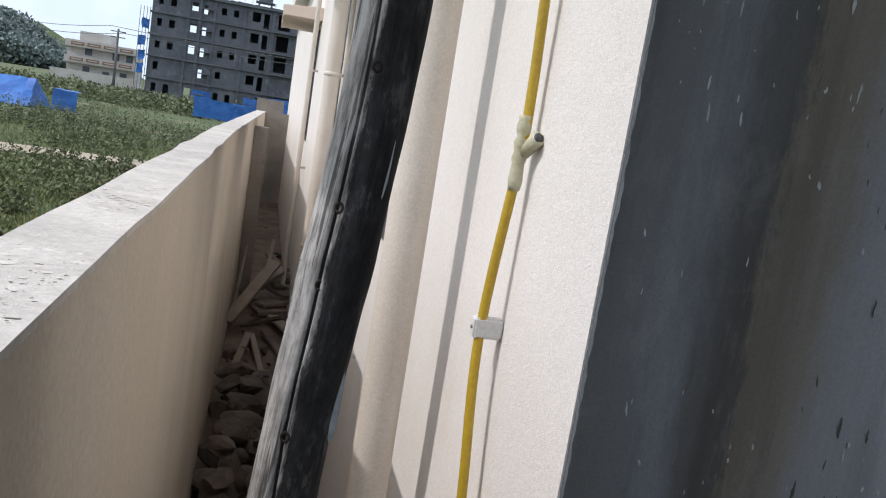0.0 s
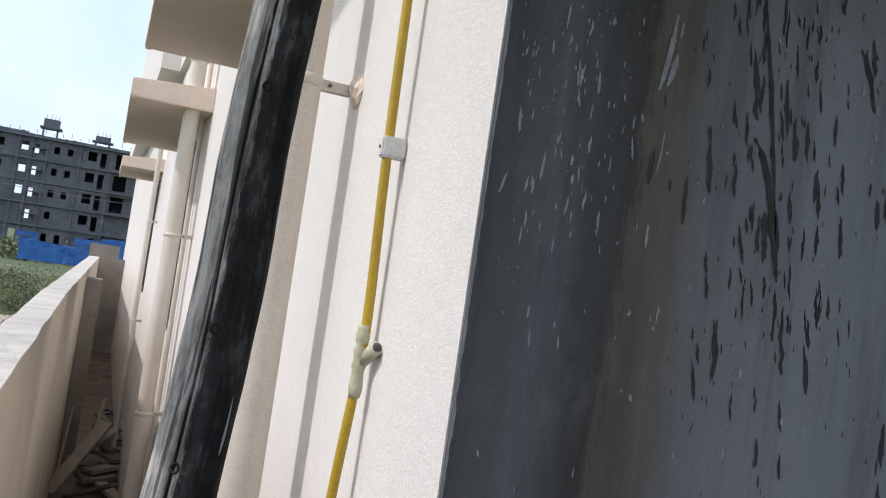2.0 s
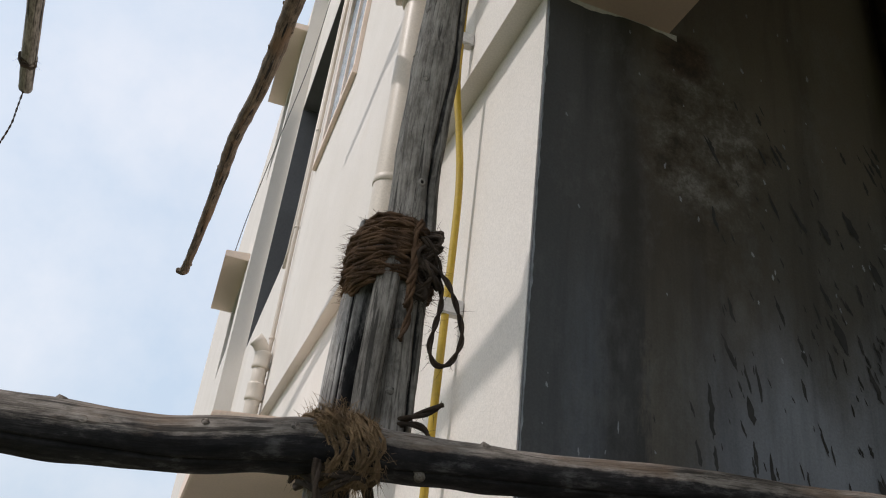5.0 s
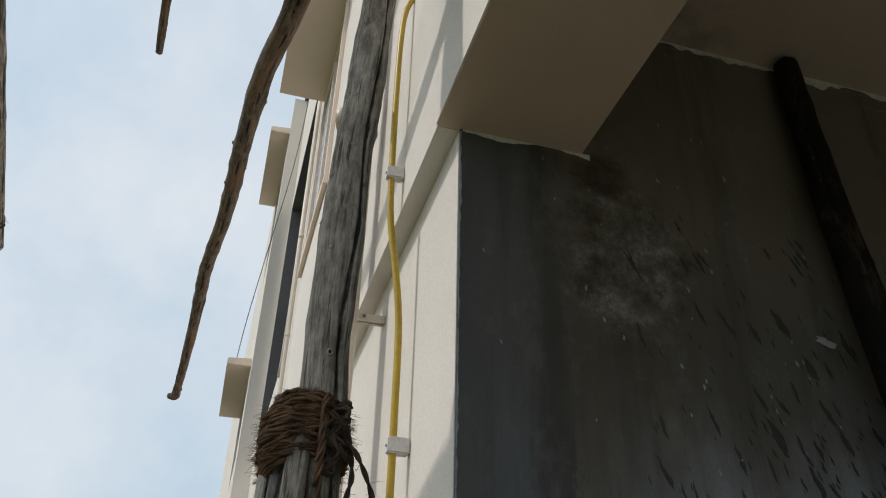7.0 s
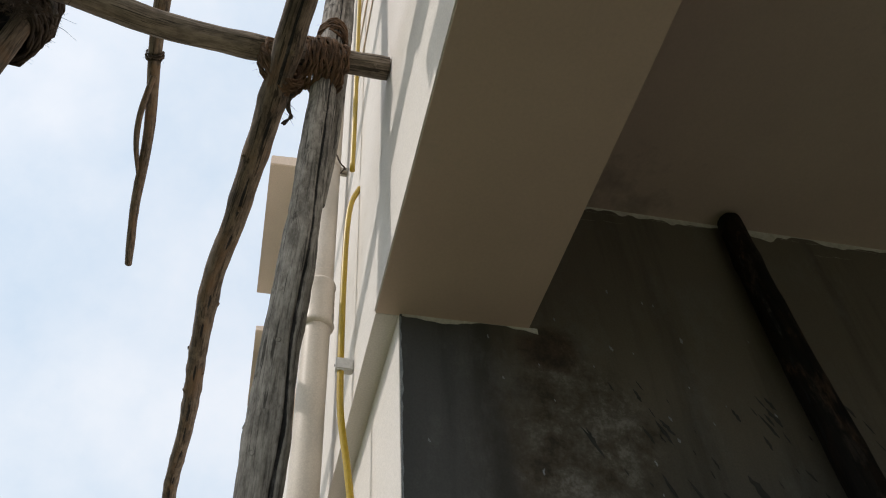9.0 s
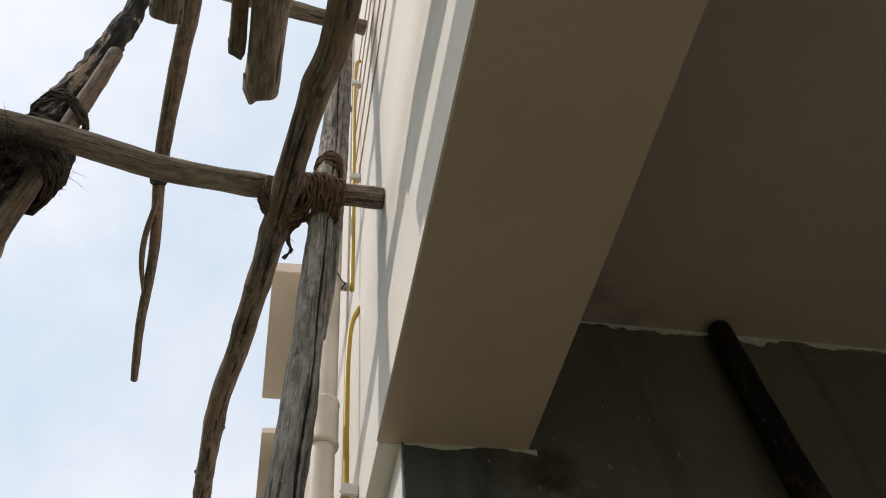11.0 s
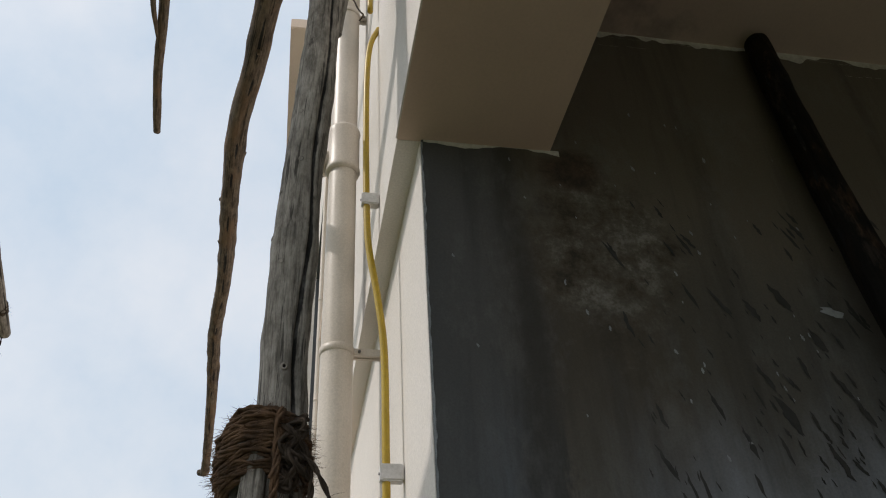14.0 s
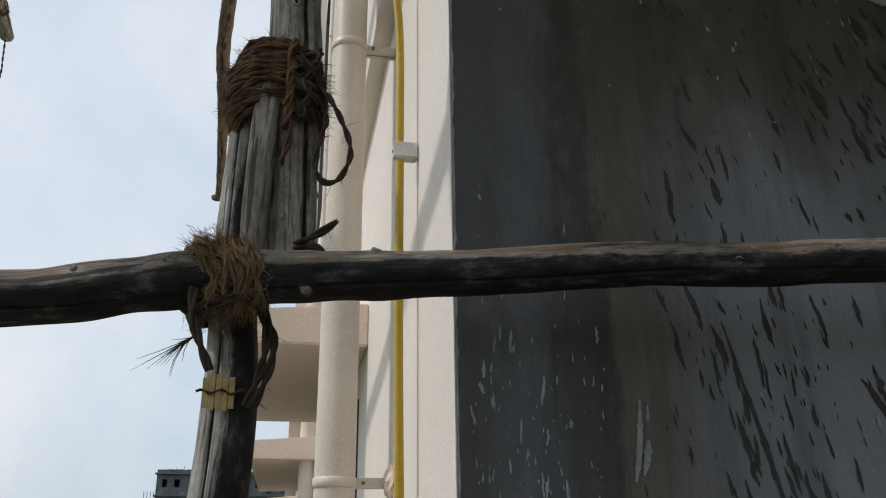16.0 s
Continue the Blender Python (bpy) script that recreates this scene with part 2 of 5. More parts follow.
def porch_plaster():
    """Dark cement plaster: upright bands of wash with blue sky light painted in below, a brown wash with ground bounce
    painted in above, a mouldy patch under the beam.
    """
    m, n, l, p = nodes_of("dark_cement_plaster")
    co = n.new("ShaderNodeTexCoord").outputs["Object"]
    sx = n.new("ShaderNodeSeparateXYZ")
    l.new(co, sx.inputs[0])
    broad = noise_node(n, l, co, 1.0, 6, 0.62, (7, 7, 1.1))
    ragged = noise_node(n, l, co, 1.0, 6, 0.75, (34, 34, 9))
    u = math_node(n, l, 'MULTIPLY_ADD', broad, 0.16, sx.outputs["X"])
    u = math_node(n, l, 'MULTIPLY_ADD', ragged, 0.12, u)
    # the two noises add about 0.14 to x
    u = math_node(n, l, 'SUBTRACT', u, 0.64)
    # low tones carry painted sky blue, high tones painted brown bounce
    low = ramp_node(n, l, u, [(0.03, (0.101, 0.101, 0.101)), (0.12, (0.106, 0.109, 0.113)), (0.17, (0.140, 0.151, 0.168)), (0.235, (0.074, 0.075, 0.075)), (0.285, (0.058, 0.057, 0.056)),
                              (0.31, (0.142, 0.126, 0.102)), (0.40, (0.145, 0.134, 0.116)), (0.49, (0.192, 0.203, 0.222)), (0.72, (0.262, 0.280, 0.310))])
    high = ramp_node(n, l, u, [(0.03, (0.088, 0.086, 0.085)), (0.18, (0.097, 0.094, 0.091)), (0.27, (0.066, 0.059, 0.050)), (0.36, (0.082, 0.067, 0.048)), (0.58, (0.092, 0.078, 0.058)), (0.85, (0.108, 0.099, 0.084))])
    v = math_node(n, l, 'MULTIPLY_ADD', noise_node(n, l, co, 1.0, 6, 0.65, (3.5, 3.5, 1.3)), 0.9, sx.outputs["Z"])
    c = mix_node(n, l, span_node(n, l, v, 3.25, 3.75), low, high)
    # paler olive brown over the head of the wall, ground bounce put into the colour
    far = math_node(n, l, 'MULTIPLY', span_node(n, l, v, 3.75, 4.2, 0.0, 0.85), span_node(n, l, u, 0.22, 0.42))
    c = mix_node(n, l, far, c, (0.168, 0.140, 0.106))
    wash = noise_node(n, l, co, 1.0, 5, 0.6, (11, 11, 0.8))
    c = mix_node(n, l, 0.8, c, ramp_node(n, l, wash, [(0.36, (0.62, 0.62, 0.62)), (0.5, (0.95, 0.95, 0.95)), (0.66, (1.0, 1.0, 1.0))]), 'MULTIPLY')
    cloud = noise_node(n, l, co, 1.0, 8, 0.72, (6, 6, 3.2))
    c = mix_node(n, l, ramp_node(n, l, cloud, [(0.52, (0, 0, 0)), (0.66, (0.36,) * 3)]), c, (0.20, 0.197, 0.19))
    # a mouldy mottled patch with pale scuffs under the beam's bearing
    blot = noise_node(n, l, co, 11.0, 8, 0.78)

    def patch(x, z, rx, rz, soft, amount, warp):
        dx = math_node(n, l, 'DIVIDE', math_node(n, l, 'SUBTRACT', sx.outputs["X"], x), rx)
        dz = math_node(n, l, 'DIVIDE', math_node(n, l, 'SUBTRACT', sx.outputs["Z"], z), rz)
        d = math_node(n, l, 'SQRT', math_node(n, l, 'ADD', math_node(n, l, 'MULTIPLY', dx, dx), math_node(n, l, 'MULTIPLY', dz, dz)), 0)
        d = math_node(n, l, 'MULTIPLY_ADD', noise_node(n, l, co, 6.0, 7, 0.75), warp, d)
        return span_node(n, l, d, 1.0 + warp * 0.5, 1.0 + warp * 0.5 - soft, 0.0, amount)
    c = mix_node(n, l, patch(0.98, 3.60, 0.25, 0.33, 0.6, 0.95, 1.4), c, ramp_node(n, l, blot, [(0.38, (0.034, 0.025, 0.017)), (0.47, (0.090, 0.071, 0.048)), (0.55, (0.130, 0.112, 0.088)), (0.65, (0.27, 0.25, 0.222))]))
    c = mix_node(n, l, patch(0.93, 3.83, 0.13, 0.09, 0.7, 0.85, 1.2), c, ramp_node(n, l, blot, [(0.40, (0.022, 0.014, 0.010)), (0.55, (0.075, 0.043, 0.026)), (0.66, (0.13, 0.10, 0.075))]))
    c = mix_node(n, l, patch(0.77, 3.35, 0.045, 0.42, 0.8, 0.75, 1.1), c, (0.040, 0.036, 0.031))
    f = noise_node(n, l, co, 170, 4, 0.7)
    c = mix_node(n, l, 0.5, c, ramp_node(n, l, f, [(0.30, (0.62, 0.62, 0.62)), (0.62, (1.0, 1.0, 1.0))]), 'MULTIPLY')
    l.new(c, p.inputs["Base Color"])
    p.inputs["Roughness"].default_value = 0.62
    l.new(bump_node(n, l, cloud, 0.2, 0.005, bump_node(n, l, f, 0.3, 0.0015)), p.inputs["Normal"])
    return m


def leaf_material(name, a, b, c):
    m, n, l, p = nodes_of(name)
    g = n.new("ShaderNodeNewGeometry")
    col = ramp_node(n, l, g.outputs["Random Per Island"], [(0.0, a), (0.5, b), (1.0, c)])
    co = n.new("ShaderNodeTexCoord").outputs["Object"]
    big = noise_node(n, l, co, 0.22, 4, 0.6)
    l.new(mix_node(n, l, ramp_node(n, l, big, [(0.4, (0, 0, 0)), (0.65, (0.6,) * 3)]), col, tuple(0.5 * v for v in a)), p.inputs["Base Color"])
    p.inputs["Roughness"].default_value = 0.75
    return m


def field_material():
    m, n, l, p = nodes_of("weedy_field_soil")
    co = n.new("ShaderNodeTexCoord").outputs["Object"]
    a = noise_node(n, l, co, 0.16, 6, 0.65, (1, 2.2, 1))
    f = noise_node(n, l, co, 9, 5, 0.7)
    green = ramp_node(n, l, f, [(0.3, (0.04, 0.06, 0.02)), (0.7, (0.13, 0.155, 0.06))])
    soil = ramp_node(n, l, f, [(0.3, (0.17, 0.13, 0.085)), (0.7, (0.30, 0.24, 0.165))])
    l.new(mix_node(n, l, ramp_node(n, l, a, [(0.57, (0, 0, 0)), (0.66, (1, 1, 1))]), green, soil), p.inputs["Base Color"])
    p.inputs["Roughness"].default_value = 0.95
    l.new(bump_node(n, l, f, 0.8, 0.08), p.inputs["Normal"])
    return m


def pane_material(name, tint, rough):
    m, n, l, p = nodes_of(name)
    co = n.new("ShaderNodeTexCoord").outputs["Object"]
    w = noise_node(n, l, co, 7, 6, 0.7, (1, 1.0, 3.0))
    l.new(ramp_node(n, l, w, [(0.35, tuple(0.45 * v for v in tint)), (0.65, tint)]), p.inputs["Base Color"])
    p.inputs["Roughness"].default_value = rough
    l.new(bump_node(n, l, w, 0.7, 0.02), p.inputs["Normal"])
    return m


PORCH = porch_plaster()
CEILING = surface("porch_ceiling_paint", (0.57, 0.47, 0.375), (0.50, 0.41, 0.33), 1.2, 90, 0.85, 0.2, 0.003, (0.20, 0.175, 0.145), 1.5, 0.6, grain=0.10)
FIELD = field_material()
LEAF = leaf_material("weed_leaves", (0.085, 0.105, 0.045), (0.125, 0.15, 0.065), (0.20, 0.205, 0.105))
GRASS = leaf_material("grass_blades", (0.10, 0.135, 0.042), (0.17, 0.21, 0.07), (0.31, 0.29, 0.135))
# distance haze mixed into the leaf colours, pale and bluish
TREE_LEAF = leaf_material("hazed_tree_leaves", (0.17, 0.215, 0.20), (0.20, 0.245, 0.225), (0.23, 0.27, 0.24))
FILM = pane_material("window_under_plastic_film", (0.55, 0.60, 0.64), 0.18)
GLASS_DARK = pane_material("dark_window_glass", (0.05, 0.055, 0.06), 0.08)


# mesh helpers
def part(name, bm, material, parent=None, label=""):
    me = bpy.data.meshes.new(name)
    bm.to_mesh(me)
    bm.free()
    me.materials.append(material)
    ob = new(name, me)
    if parent is not None:
        ob.parent = parent
    return tagged(ob, label)


def raw(name, verts, faces, material, parent=None, smooth=False):
    me = bpy.data.meshes.new(name)
    me.from_pydata(verts, [], faces)
    me.materials.append(material)
    if smooth:
        me.shade_smooth()
    ob = new(name, me)
    if parent is not None:
        ob.parent = parent
    return ob


def empty(name, label, category, group="", at=(0, 0, 0)):
    e = new(name)
    e.empty_display_size = 0.05
    e.location = at
    return tagged(e, label, category, group)


def add_box(bm, lo, hi, m=None):
    lo, hi = Vector(lo), Vector(hi)
    g = bmesh.ops.create_cube(bm, size=1.0)["verts"]
    for v in g:
        v.co = Vector(((v.co.x + 0.5) * (hi.x - lo.x) + lo.x, (v.co.y + 0.5) * (hi.y - lo.y) + lo.y, (v.co.z + 0.5) * (hi.z - lo.z) + lo.z))
        if m:
            v.co = m @ v.co
    return g


def box(name, lo, hi, material, parent=None, bevel=0.0, label=""):
    bm = bmesh.new()
    add_box(bm, lo, hi)
    if bevel:
        bmesh.ops.bevel(bm, geom=bm.edges[:], offset=bevel, segments=2, affect='EDGES')
    return part(name, bm, material, parent, label)


def worn_box(name, lo, hi, material, step=0.12, wobble=0.004, parent=None, seed=0.0):
    """A box cut into a grid and slightly pushed about, so its arrises are not ruler straight."""
    bm = bmesh.new()
    add_box(bm, lo, hi)
    for ax in range(3):
        n = min(160, int((hi[ax] - lo[ax]) / step))
        for i in range(1, n):
            co, no = Vector((0, 0, 0)), Vector((0, 0, 0))
            co[ax], no[ax] = lo[ax] + (hi[ax] - lo[ax]) * i / n, 1
            bmesh.ops.bisect_plane(bm, geom=bm.verts[:] + bm.edges[:] + bm.faces[:], plane_co=co, plane_no=no)
    for v in bm.verts:
        v.co += wobble * noise.noise_vector(v.co * 2.3 + Vector((seed, 0, 0)))
    return part(name, bm, material, parent)


def pierced_wall(name, x0, x1, y0, y1, z0, z1, holes, material, groove=()):
    """A wall in the y-z plane from x0 to x1 with rectangular openings (ya, yb, za, zb) through it and recessed level grooves."""
    ys = sorted({y0, y1, *(h[0] for h in holes), *(h[1] for h in holes)})
    zs = sorted({z0, z1, *(h[2] for h in holes), *(h[3] for h in holes)})
    solid = {}
    for i in range(len(ys) - 1):
        for k in range(len(zs) - 1):
            cy, cz = (ys[i] + ys[i + 1]) / 2, (zs[k] + zs[k + 1]) / 2
            solid[i, k] = not any(a < cy < b and c < cz < d for a, b, c, d in holes)
    vs, fs = [], []

    def quad(*p):
        fs.append(tuple(range(len(vs), len(vs) + 4)))
        vs.extend(p)
    for (i, k), s in solid.items():
        if not s:
            continue
        a, b, c, d = ys[i], ys[i + 1], zs[k], zs[k + 1]
        quad((x0, a, c), (x0, a, d), (x0, b, d), (x0, b, c))
        quad((x1, a, c), (x1, b, c), (x1, b, d), (x1, a, d))
        if not solid.get((i - 1, k)):
            quad((x0, a, c), (x1, a, c), (x1, a, d), (x0, a, d))
        if not solid.get((i + 1, k)):
            quad((x0, b, c), (x0, b, d), (x1, b, d), (x1, b, c))
        if not solid.get((i, k - 1)):
            quad((x0, a, c), (x0, b, c), (x1, b, c), (x1, a, c))
        if not solid.get((i, k + 1)):
            quad((x0, a, d), (x1, a, d), (x1, b, d), (x0, b, d))
    return raw(name, vs, fs, material)


def smooth_path(pts, per=6):
    """Catmull-Rom points through pts; each point may carry a radius as a fourth number."""
    p = [Vector(q) for q in pts]
    p = [2 * p[0] - p[1], *p, 2 * p[-1] - p[-2]]
    out = []
    for i in range(1, len(p) - 2):
        for k in range(per):
            t = k / per
            out.append(0.5 * ((2 * p[i]) + (p[i + 1] - p[i - 1]) * t + (2 * p[i - 1] - 5 * p[i] + 4 * p[i + 1] - p[i + 2]) * t * t
                              + (3 * p[i] - p[i - 1] - 3 * p[i + 1] + p[i + 2]) * t ** 3))
    out.append(p[-2])
    return out


def tube_data(path, radius, sides=10, rough=0.0, crack=0.0, seed=0.0, caps=True, squash=1.0, face=None, dark=None, top=99.0):
    """Rings along a path. Returns verts, faces and the grain vector (across, across, along) of each vertex."""
    vs, fs, gr = [], [], []
    n = len(path)
    # amount of painted shade at each vertex
    blackened = []
    along, side = 0.0, None
    for i in range(n):
        d = (path[min(i + 1, n - 1)] - path[max(i - 1, 0)]).normalized()
        if side is None:
            side = d.orthogonal().normalized()
        side = (side - d * side.dot(d)).normalized()
        up = d.cross(side)
        if i:
            along += (path[i] - path[i - 1]).length
        r0 = radius[i] if isinstance(radius, (list, tuple)) else radius
        split = 0.9 + 1.2 * noise.noise(Vector((along * 1.3, seed, 3.1)))
        if face:
            f = Vector(face)
            split = math.atan2(f.dot(up), f.dot(side)) + 0.5 * noise.noise(Vector((along * 2.1, seed, 3.1)))
        for k in range(sides):
            a = 2 * math.pi * k / sides
            ring = side * math.cos(a) + up * math.sin(a) * squash
            r = r0
            if rough:
                r *= 1 + rough * noise.noise(Vector((math.cos(a) * 1.1, math.sin(a) * 1.1, along * 4 + seed))) + 0.5 * rough * noise.noise(Vector((math.cos(a) * 3, math.sin(a) * 3, along * 16 + seed)))
            if crack:
                for c0, w in ((split, 0.13 if crack > 0.015 else 0.055), (split + 2.3, 0.11 if crack > 0.015 else 0.05)):
                    da = (a - c0 + math.pi) % (2 * math.pi) - math.pi
                    r -= crack * math.exp(-(da / w) ** 2) * (0.55 + 0.45 * noise.noise(Vector((along * 3, c0 * 0 + seed, w * 50))))
            # shade painted inside the cracks, then over the side that dark points to
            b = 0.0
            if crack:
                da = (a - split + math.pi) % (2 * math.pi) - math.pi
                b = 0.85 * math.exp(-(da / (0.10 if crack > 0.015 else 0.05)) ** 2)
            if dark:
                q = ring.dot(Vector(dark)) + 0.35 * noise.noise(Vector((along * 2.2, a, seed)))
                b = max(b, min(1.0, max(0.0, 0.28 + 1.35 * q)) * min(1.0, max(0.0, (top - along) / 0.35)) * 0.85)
            blackened.append(b)
            vs.append(path[i] + ring * r)
            gr.append((math.cos(a) * r0 + seed, math.sin(a) * r0, along))
    for i in range(n - 1):
        for k in range(sides):
            k2 = (k + 1) % sides
            fs.append((i * sides + k, i * sides + k2, (i + 1) * sides + k2, (i + 1) * sides + k))
    if caps:
        fs.append(tuple(reversed(range(sides))))
        fs.append(tuple(range((n - 1) * sides, n * sides)))
    return (vs, fs, gr, blackened) if dark or crack else (vs, fs, gr)


def tube(name, path, radius, material, parent=None, sides=10, rough=0.0, crack=0.0, seed=0.0, label="", squash=1.0, face=None, dark=None, top=99.0):
    vs, fs, gr, *more = tube_data(path, radius, sides, rough, crack, seed, True, squash, face, dark, top)
    ob = raw(name, vs, fs, material, parent, True)
    at = ob.data.attributes.new("grain", 'FLOAT_VECTOR', 'POINT')
    at.data.foreach_set("vector", [c for g in gr for c in g])
    if more:
        ob.data.attributes.new("painted_shade", 'FLOAT', 'POINT').data.foreach_set("value", more[0])
    return tagged(ob, label)


def timber(pts, material, label, seed, knots=8, crack=0.006, group="scaffold poles", sides=32, per=18, rough=0.09, category="pole", rings=(), face=None, spur=1.0, dark=None, top=99.0):
    """A round scaffold pole: a bent, cracked shaft with trimmed branch knots on it. pts: x, y, z, radius."""
    rnd = random.Random(seed)
    e = empty("scaffold_pole", label, category, group, pts[0][:3])
    fine = smooth_path([Vector(p) for p in pts], per)
    path, rad = [Vector(p[:3]) - Vector(pts[0][:3]) for p in fine], [p[3] for p in fine]
    spots = [rnd.randrange(3, len(path) - 3) for _ in range(knots)]
    turns = [rnd.uniform(0, 6.28) for _ in spots]
    thick = list(rad)
    for i in spots:
        for k in range(len(path)):
            d = (path[k] - path[i]).length / (1.1 * rad[i])
            if d < 3:
                thick[k] += 0.045 * spur * rad[i] * math.exp(-d * d)
    tube("shaft", path, thick, material, e, sides, rough, crack, seed * 3.7, face=face, dark=dark, top=top)
    for q in rings:
        q = Vector(q) - e.location
        i = min(range(len(path)), key=lambda k: (path[k] - q).length)
        out = (q - path[i]).normalized()
        d = (path[min(i + 1, len(path) - 1)] - path[i - 1]).normalized()
        out = (out - d * out.dot(d)).normalized()
        sd = d.cross(out)
        base = path[i] + out * rad[i] * 0.96
        circ = [base + (d * math.cos(a) * 0.0058 + sd * math.sin(a) * 0.0048) + out * 0.001 for a in [k * math.pi / 8 for k in range(17)]]
        tube("knot", circ, 0.0020, WOOD_BLACK if material == WOOD_CHAR else material, e, 8, 0.25, 0, seed + i)
        tube("knot_core", [base - out * 0.006, base + out * 0.0008], [0.0046, 0.0036], WOOD_BLACK, e, 10)
    for i, turn in zip(spots, turns):
        d = (path[i + 1] - path[i - 1]).normalized()
        out = (Matrix.Rotation(turn, 3, d) @ d.orthogonal()).normalized()
        r = rad[i]
        size = r * rnd.uniform(0.10, 0.22) * spur ** 0.5
        base = path[i] + out * r * 0.86
        stub = [base + (out + d * 0.35).normalized() * s * r * spur for s in (0.0, 0.12, 0.2, 0.21)]
        tube("knot", stub, [size * 1.5, size * 1.1, size * 0.95, size * 0.35], material, e, 10, 0.2, 0, seed + i)
    return e


def rope_path(path, r, material, name, parent, seed=0.0, strands=2):
    """A two-strand twisted cord along a path, as one mesh."""
    vs, fs, gr = [], [], []
    n = len(path)
    for s in range(strands):
        q, side, turn = [], None, math.pi * 2 * s / strands
        for i in range(n):
            d = (path[min(i + 1, n - 1)] - path[max(i - 1, 0)]).normalized()
            if side is None:
                side = d.orthogonal().normalized()
            side = (side - d * side.dot(d)).normalized()
            if i:
                turn += (path[i] - path[i - 1]).length / (r * 2.6)
            q.append(path[i] + (side * math.cos(turn) + d.cross(side) * math.sin(turn)) * r * 0.55)
        a, b, g = tube_data(q, r * 0.62, 6, 0.25, 0, seed + s)
        fs += [tuple(k + len(vs) for k in f) for f in b]
        vs += a
        gr += g
    ob = raw(name, vs, fs, material, parent, True)
    return ob


def fibres(anchors, length, material, name, parent, rnd, thick=0.00042):
    """Loose hairs that stand off a rope. anchors: place and outward way."""
    vs, fs = [], []
    for p, w in anchors:
        L = length * rnd.uniform(0.3, 1.25)
        bend = Vector((rnd.uniform(-1, 1), rnd.uniform(-1, 1), rnd.uniform(-1.2, 0.5))) * 0.5
        q = [p + w * L * t + bend * L * t * t for t in (0, 0.35, 0.7, 1.0)]
        a, b, _ = tube_data(q, [thick, thick, thick * 0.8, thick * 0.3], 3, 0, 0, 0, False)
        fs += [tuple(k + len(vs) for k in f) for f in b]
        vs += a
    return tagged(raw(name, vs, fs, material, parent), kind="stuff")


def lashing(centre, axis, ra, rb, length, turns, material, label, seed, cord=0.006, hairs=140, tilt=0.12, layers=1, flat=None):
    """A rope lashing wound round one or more poles: turns of cord on an oval, with loose fibres."""
    rnd = random.Random(seed)
    e = empty("rope_lashing", label, "rope", "rope lashings", centre)
    d = Vector(axis).normalized()
    u = Vector(flat) if flat else d.orthogonal()
    u = (u - d * u.dot(d)).normalized()
    w = d.cross(u)
    anchors = []
    for layer in range(layers):
        pts, phase = [], rnd.uniform(0, 6)
        total = int(turns * 22)
        for i in range(total + 1):
            a = phase + 2 * math.pi * i / 22
            s = (i / total - 0.5) * length
            k = 1 + 0.17 * noise.noise(Vector((a * 0.9, seed, layer))) + 0.05 * noise.noise(Vector((a * 3.1, seed, layer + 9))) + layer * cord * 1.3 / max(ra, rb)
            k *= 1 - 0.16 * abs(2 * s / length) ** 3
            off = d * (s + tilt * ra * math.sin(a + seed) + cord * 3.8 * noise.noise(Vector((a * 1.3, seed * 2.0, 5.0 + layer))))
            out = u * math.cos(a) * ra * k + w * math.sin(a) * rb * k
            pts.append(out + off)
            for _ in range(int(hairs / (total * layers) + rnd.random())):
                anchors.append((pts[-1].copy(), (out.normalized() + 0.5 * Vector((rnd.uniform(-1, 1), rnd.uniform(-1, 1), rnd.uniform(-1, 1)))).normalized()))
        rope_path(pts, cord, material, "rope_coil", e, seed + layer)
    if anchors:
        fibres(anchors, 0.020, material, "loose_fibre", e, rnd)
    return e


def cord_end(pts, r, material, e, seed, name="rope_end", hairs=16):
    """A hanging tail of rope under a lashing, with its frayed hairs."""
    rnd = random.Random(seed)
    path = [p - e.location for p in smooth_path([Vector(p) for p in pts], 14)]
    rope_path(path, r, material, name, e, seed)
    fibres([(rnd.choice(path), Vector((rnd.uniform(-1, 1), rnd.uniform(-1, 1), rnd.uniform(-1, 1))).normalized()) for _ in range(hairs)], 0.022, material, "loose_fibre", e, rnd)

# large structure
FX, UX, LEDGE, END_Y, GROUND = 0.532, 0.472, 3.9, 22.2, -0.96
LOW = [(3.15, 4.45, 1.3, 2.83), (6.3, 8.3, 1.3, 2.78), (11.2, 12.6, 1.3, 2.78)]
BAY, BAY_Y = 0.27, 9.62
HIGH = [(4.33, 5.60, 6.0, 7.85), (6.35, 9.55, 5.6, 9.3), (10.3, 11.8, 5.8, 6.9), (10.0, 11.4, 9.0, 10.6)]
tagged(pierced_wall("wall_facade_low", FX, 0.80, 1.214, END_Y + 2.5, GROUND - 0.2, LEDGE, LOW, CREAM), "cream painted plaster house wall with window openings", "wall", kind="structure")
tagged(pierced_wall("wall_facade_high", UX, 0.80, 1.214, END_Y + 2.5, LEDGE, 11.5, HIGH, CREAM), "cream painted upper house wall standing slightly proud", "wall", kind="structure")
tagged(pierced_wall("wall_facade_bay", BAY, UX - 0.001, BAY_Y, END_Y + 2.5, LEDGE, 11.5, HIGH[2:], CREAM), "cream painted bay standing proud beyond the recess", "wall", kind="structure")
tagged(pierced_wall("wall_facade_over_porch", UX, 0.80, -5.0, 1.214, 4.47, 11.5, [], CREAM), "cream painted upper wall above the porch beam", "wall", kind="structure")
tagged(worn_box("porch_beam", (UX, -5.0, LEDGE), (0.887, 1.2135, 4.468), BEAM, 0.09, 0.003), "cream concrete beam over the porch opening, coloured as in shade", "beam", kind="structure")
